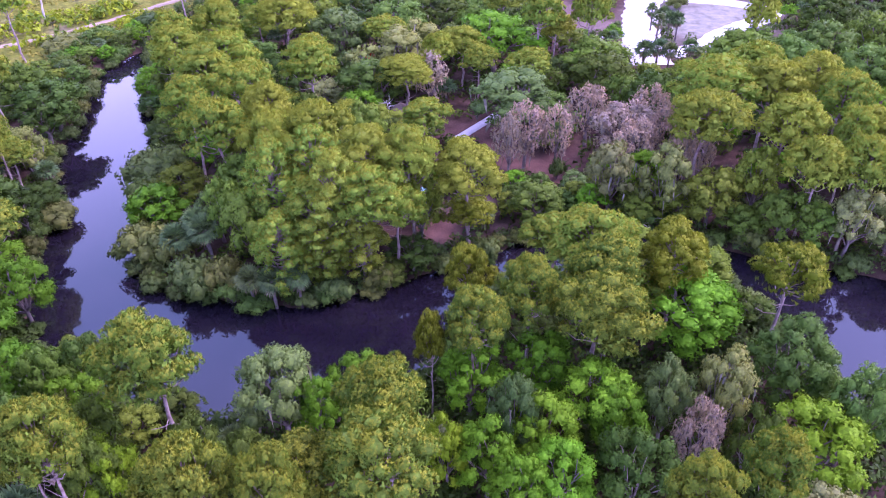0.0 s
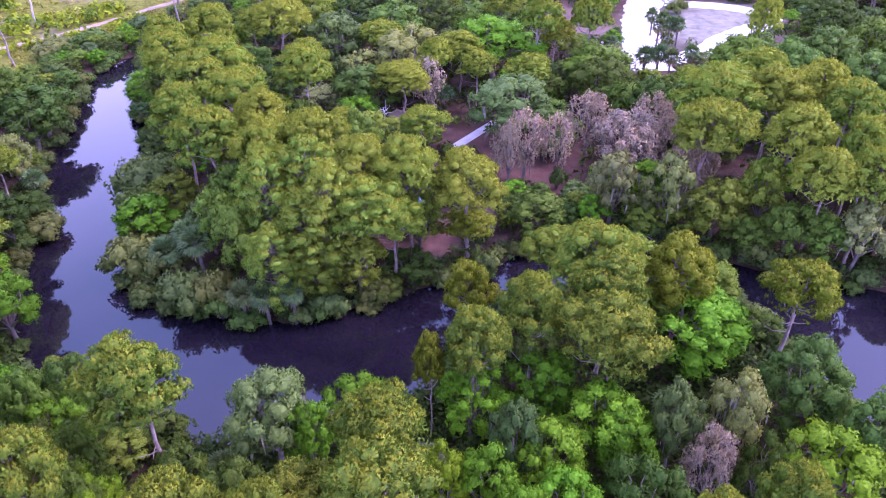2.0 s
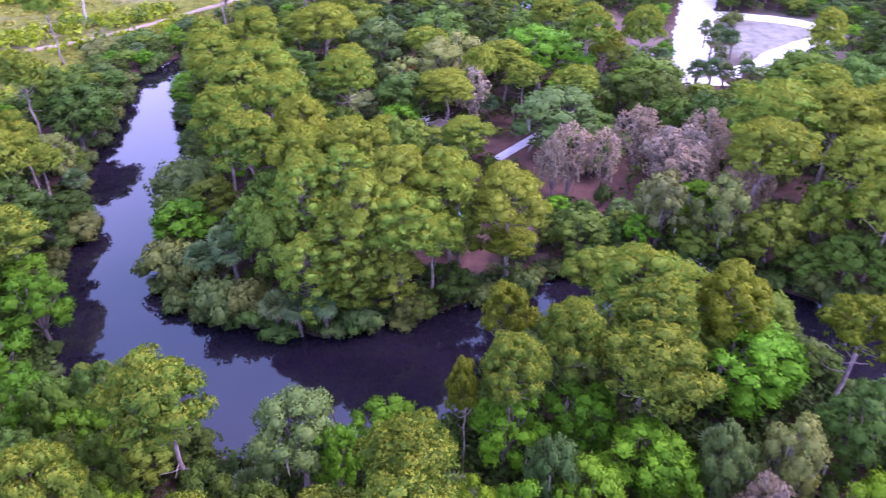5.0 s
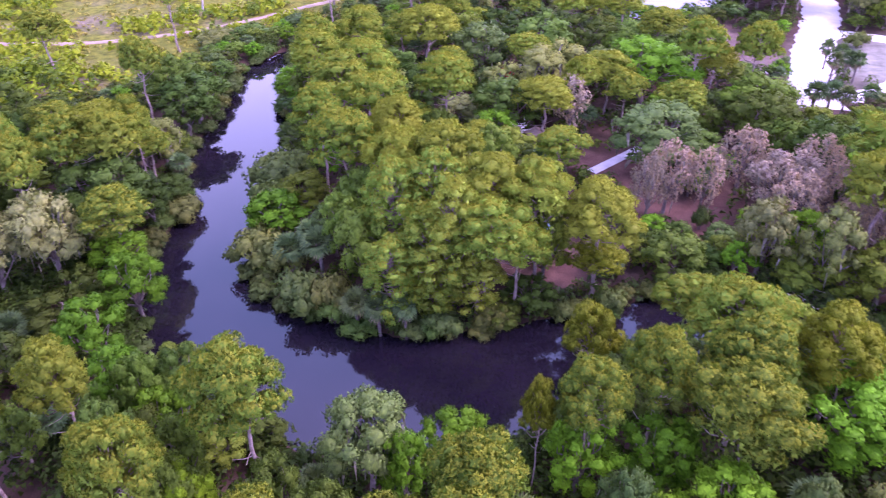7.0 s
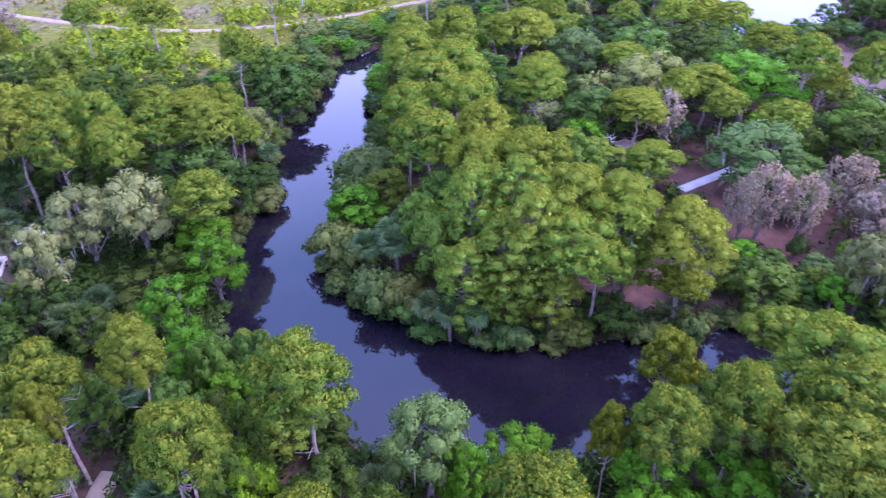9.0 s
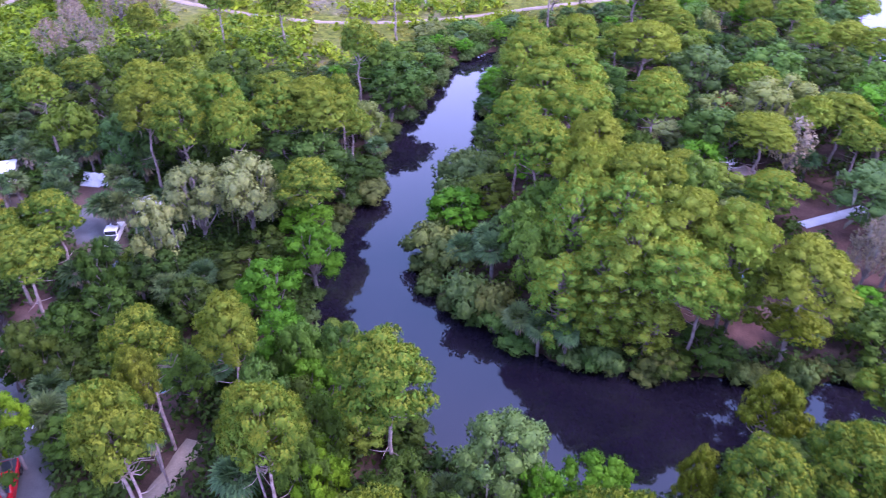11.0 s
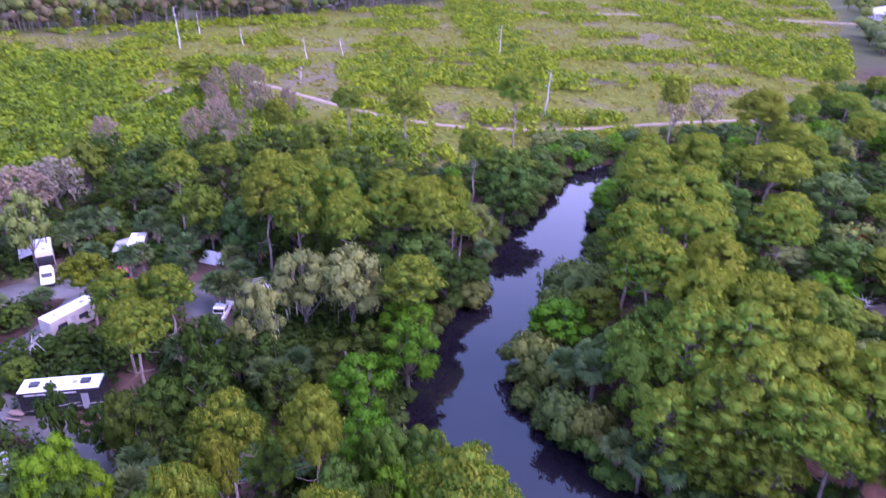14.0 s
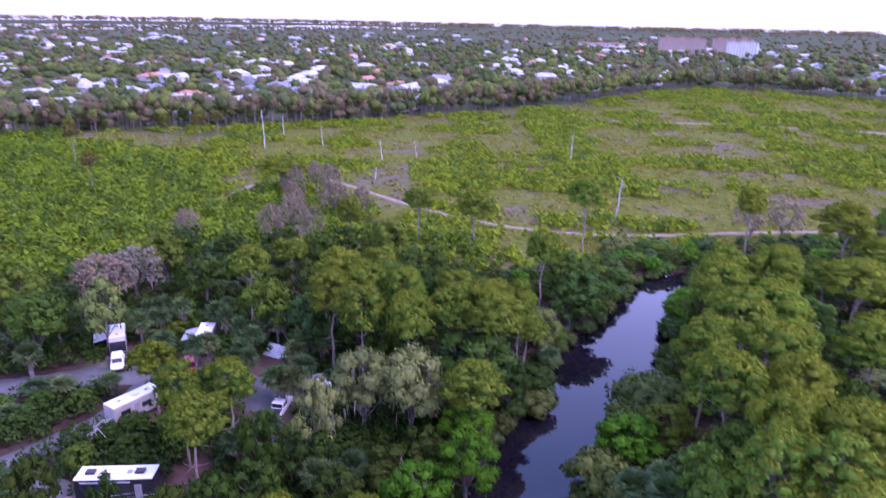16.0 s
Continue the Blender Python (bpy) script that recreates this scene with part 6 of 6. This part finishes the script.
motorhome(at(-73.4, 33.0, 49, 0.02))
trailer(at(-110.0, 46.8, -21, 0.02), 3.0, "white travel trailer with a silver awning by the loop road", -1)
trailer(at(-100.9, 56.8, -38, 0.02), 3.4, "white travel trailer with a silver awning under palms", -1)
trailer(at(-89.0, 41.0, 101, 0.02), 3.7, "white travel trailer half hidden by a pine")
car(at(-104.2, 44.4, -22, 0.06), WHITE, "white car parked in front of a travel trailer")
car(at(-95.6, 51.7, -25, 0.06), RED, "red car parked in front of a travel trailer")
car(at(-76.7, 55.0, 127, 0.06), WHITE, "white pickup truck parked at a campsite", "pickup")
car(at(-68.3, 50.4, 30, 0.06), BLACK, "black car parked in the shade under palms")
car(at(-52.2, 23.8, -40, 0.06), RED, "red pickup truck on the camp lane", "pickup")
car(at(-16.8, 139.8, 12, 0.02), RED, "red car parked among mossy oaks")
canopy(at(-77.5, 61.6, 60), 3.6, TARP, "white camp canopy beside palms")
canopy(at(-54.7, 42.4, 35), 2.8, TARP, "white camp canopy under pines")
canopy(at(-67.0, 24.0, 20), 2.8, TARP, "white camp canopy near the lane")
tent(at(-50.2, 39.4, 60) @ Matrix.Scale(0.7, 4), BLUE, "pale blue tent on a campsite clearing")
tent(at(-92.1, 63.9, 20), TARP, "white tent among palms")
tent(at(-4.0, 86.2, 40) @ Matrix.Scale(0.7, 4), BLUE, "pale blue tent in the creekside clearing")
picnic_table(at(-75.8, 28.6, 30))
hut(at(-7.4, 110.4, 25))
fallen_tree(at(26.5, 77.6, 15))
for x, y, h in [(-9.3, 106.2, 6.0), (-63.0, 95.0, 7.0)]:
    root = tagged(snag(int(h * 10), h, 8, True, GREYWOOD if h > 6.5 else None), "bleached dead tree with a forked bare crown", "dead tree", "dead trees by the creek")
    root.matrix_basis = at(x, y)
leaning = tagged(snag(55, 8.0, 6), "leaning bleached dead tree by the camp road", "dead tree", "dead trees by the creek")
leaning.matrix_basis = at(-87.6, 34.4) @ pose(0, 0, 0, 0, -50, 170)

# road marking: short worn bars
marking = new("road_marking")
for k in range(5):
    part("bar", box(-0.5 + 0.25 * k, -0.36 + 0.25 * k, -0.3, 0.3, 0.0, 0.008), WHITE, marking)
part("bar", box(0.02, 0.16, 0.5, 0.75, 0.0, 0.008), WHITE, marking)
marking.matrix_basis = pose(-57.2, 29.3, float(ground_z(-57.2, 29.3)) + 0.1, 0, 0, 35)
tagged(marking, "white worn bars painted on the camp lane", "road marking")
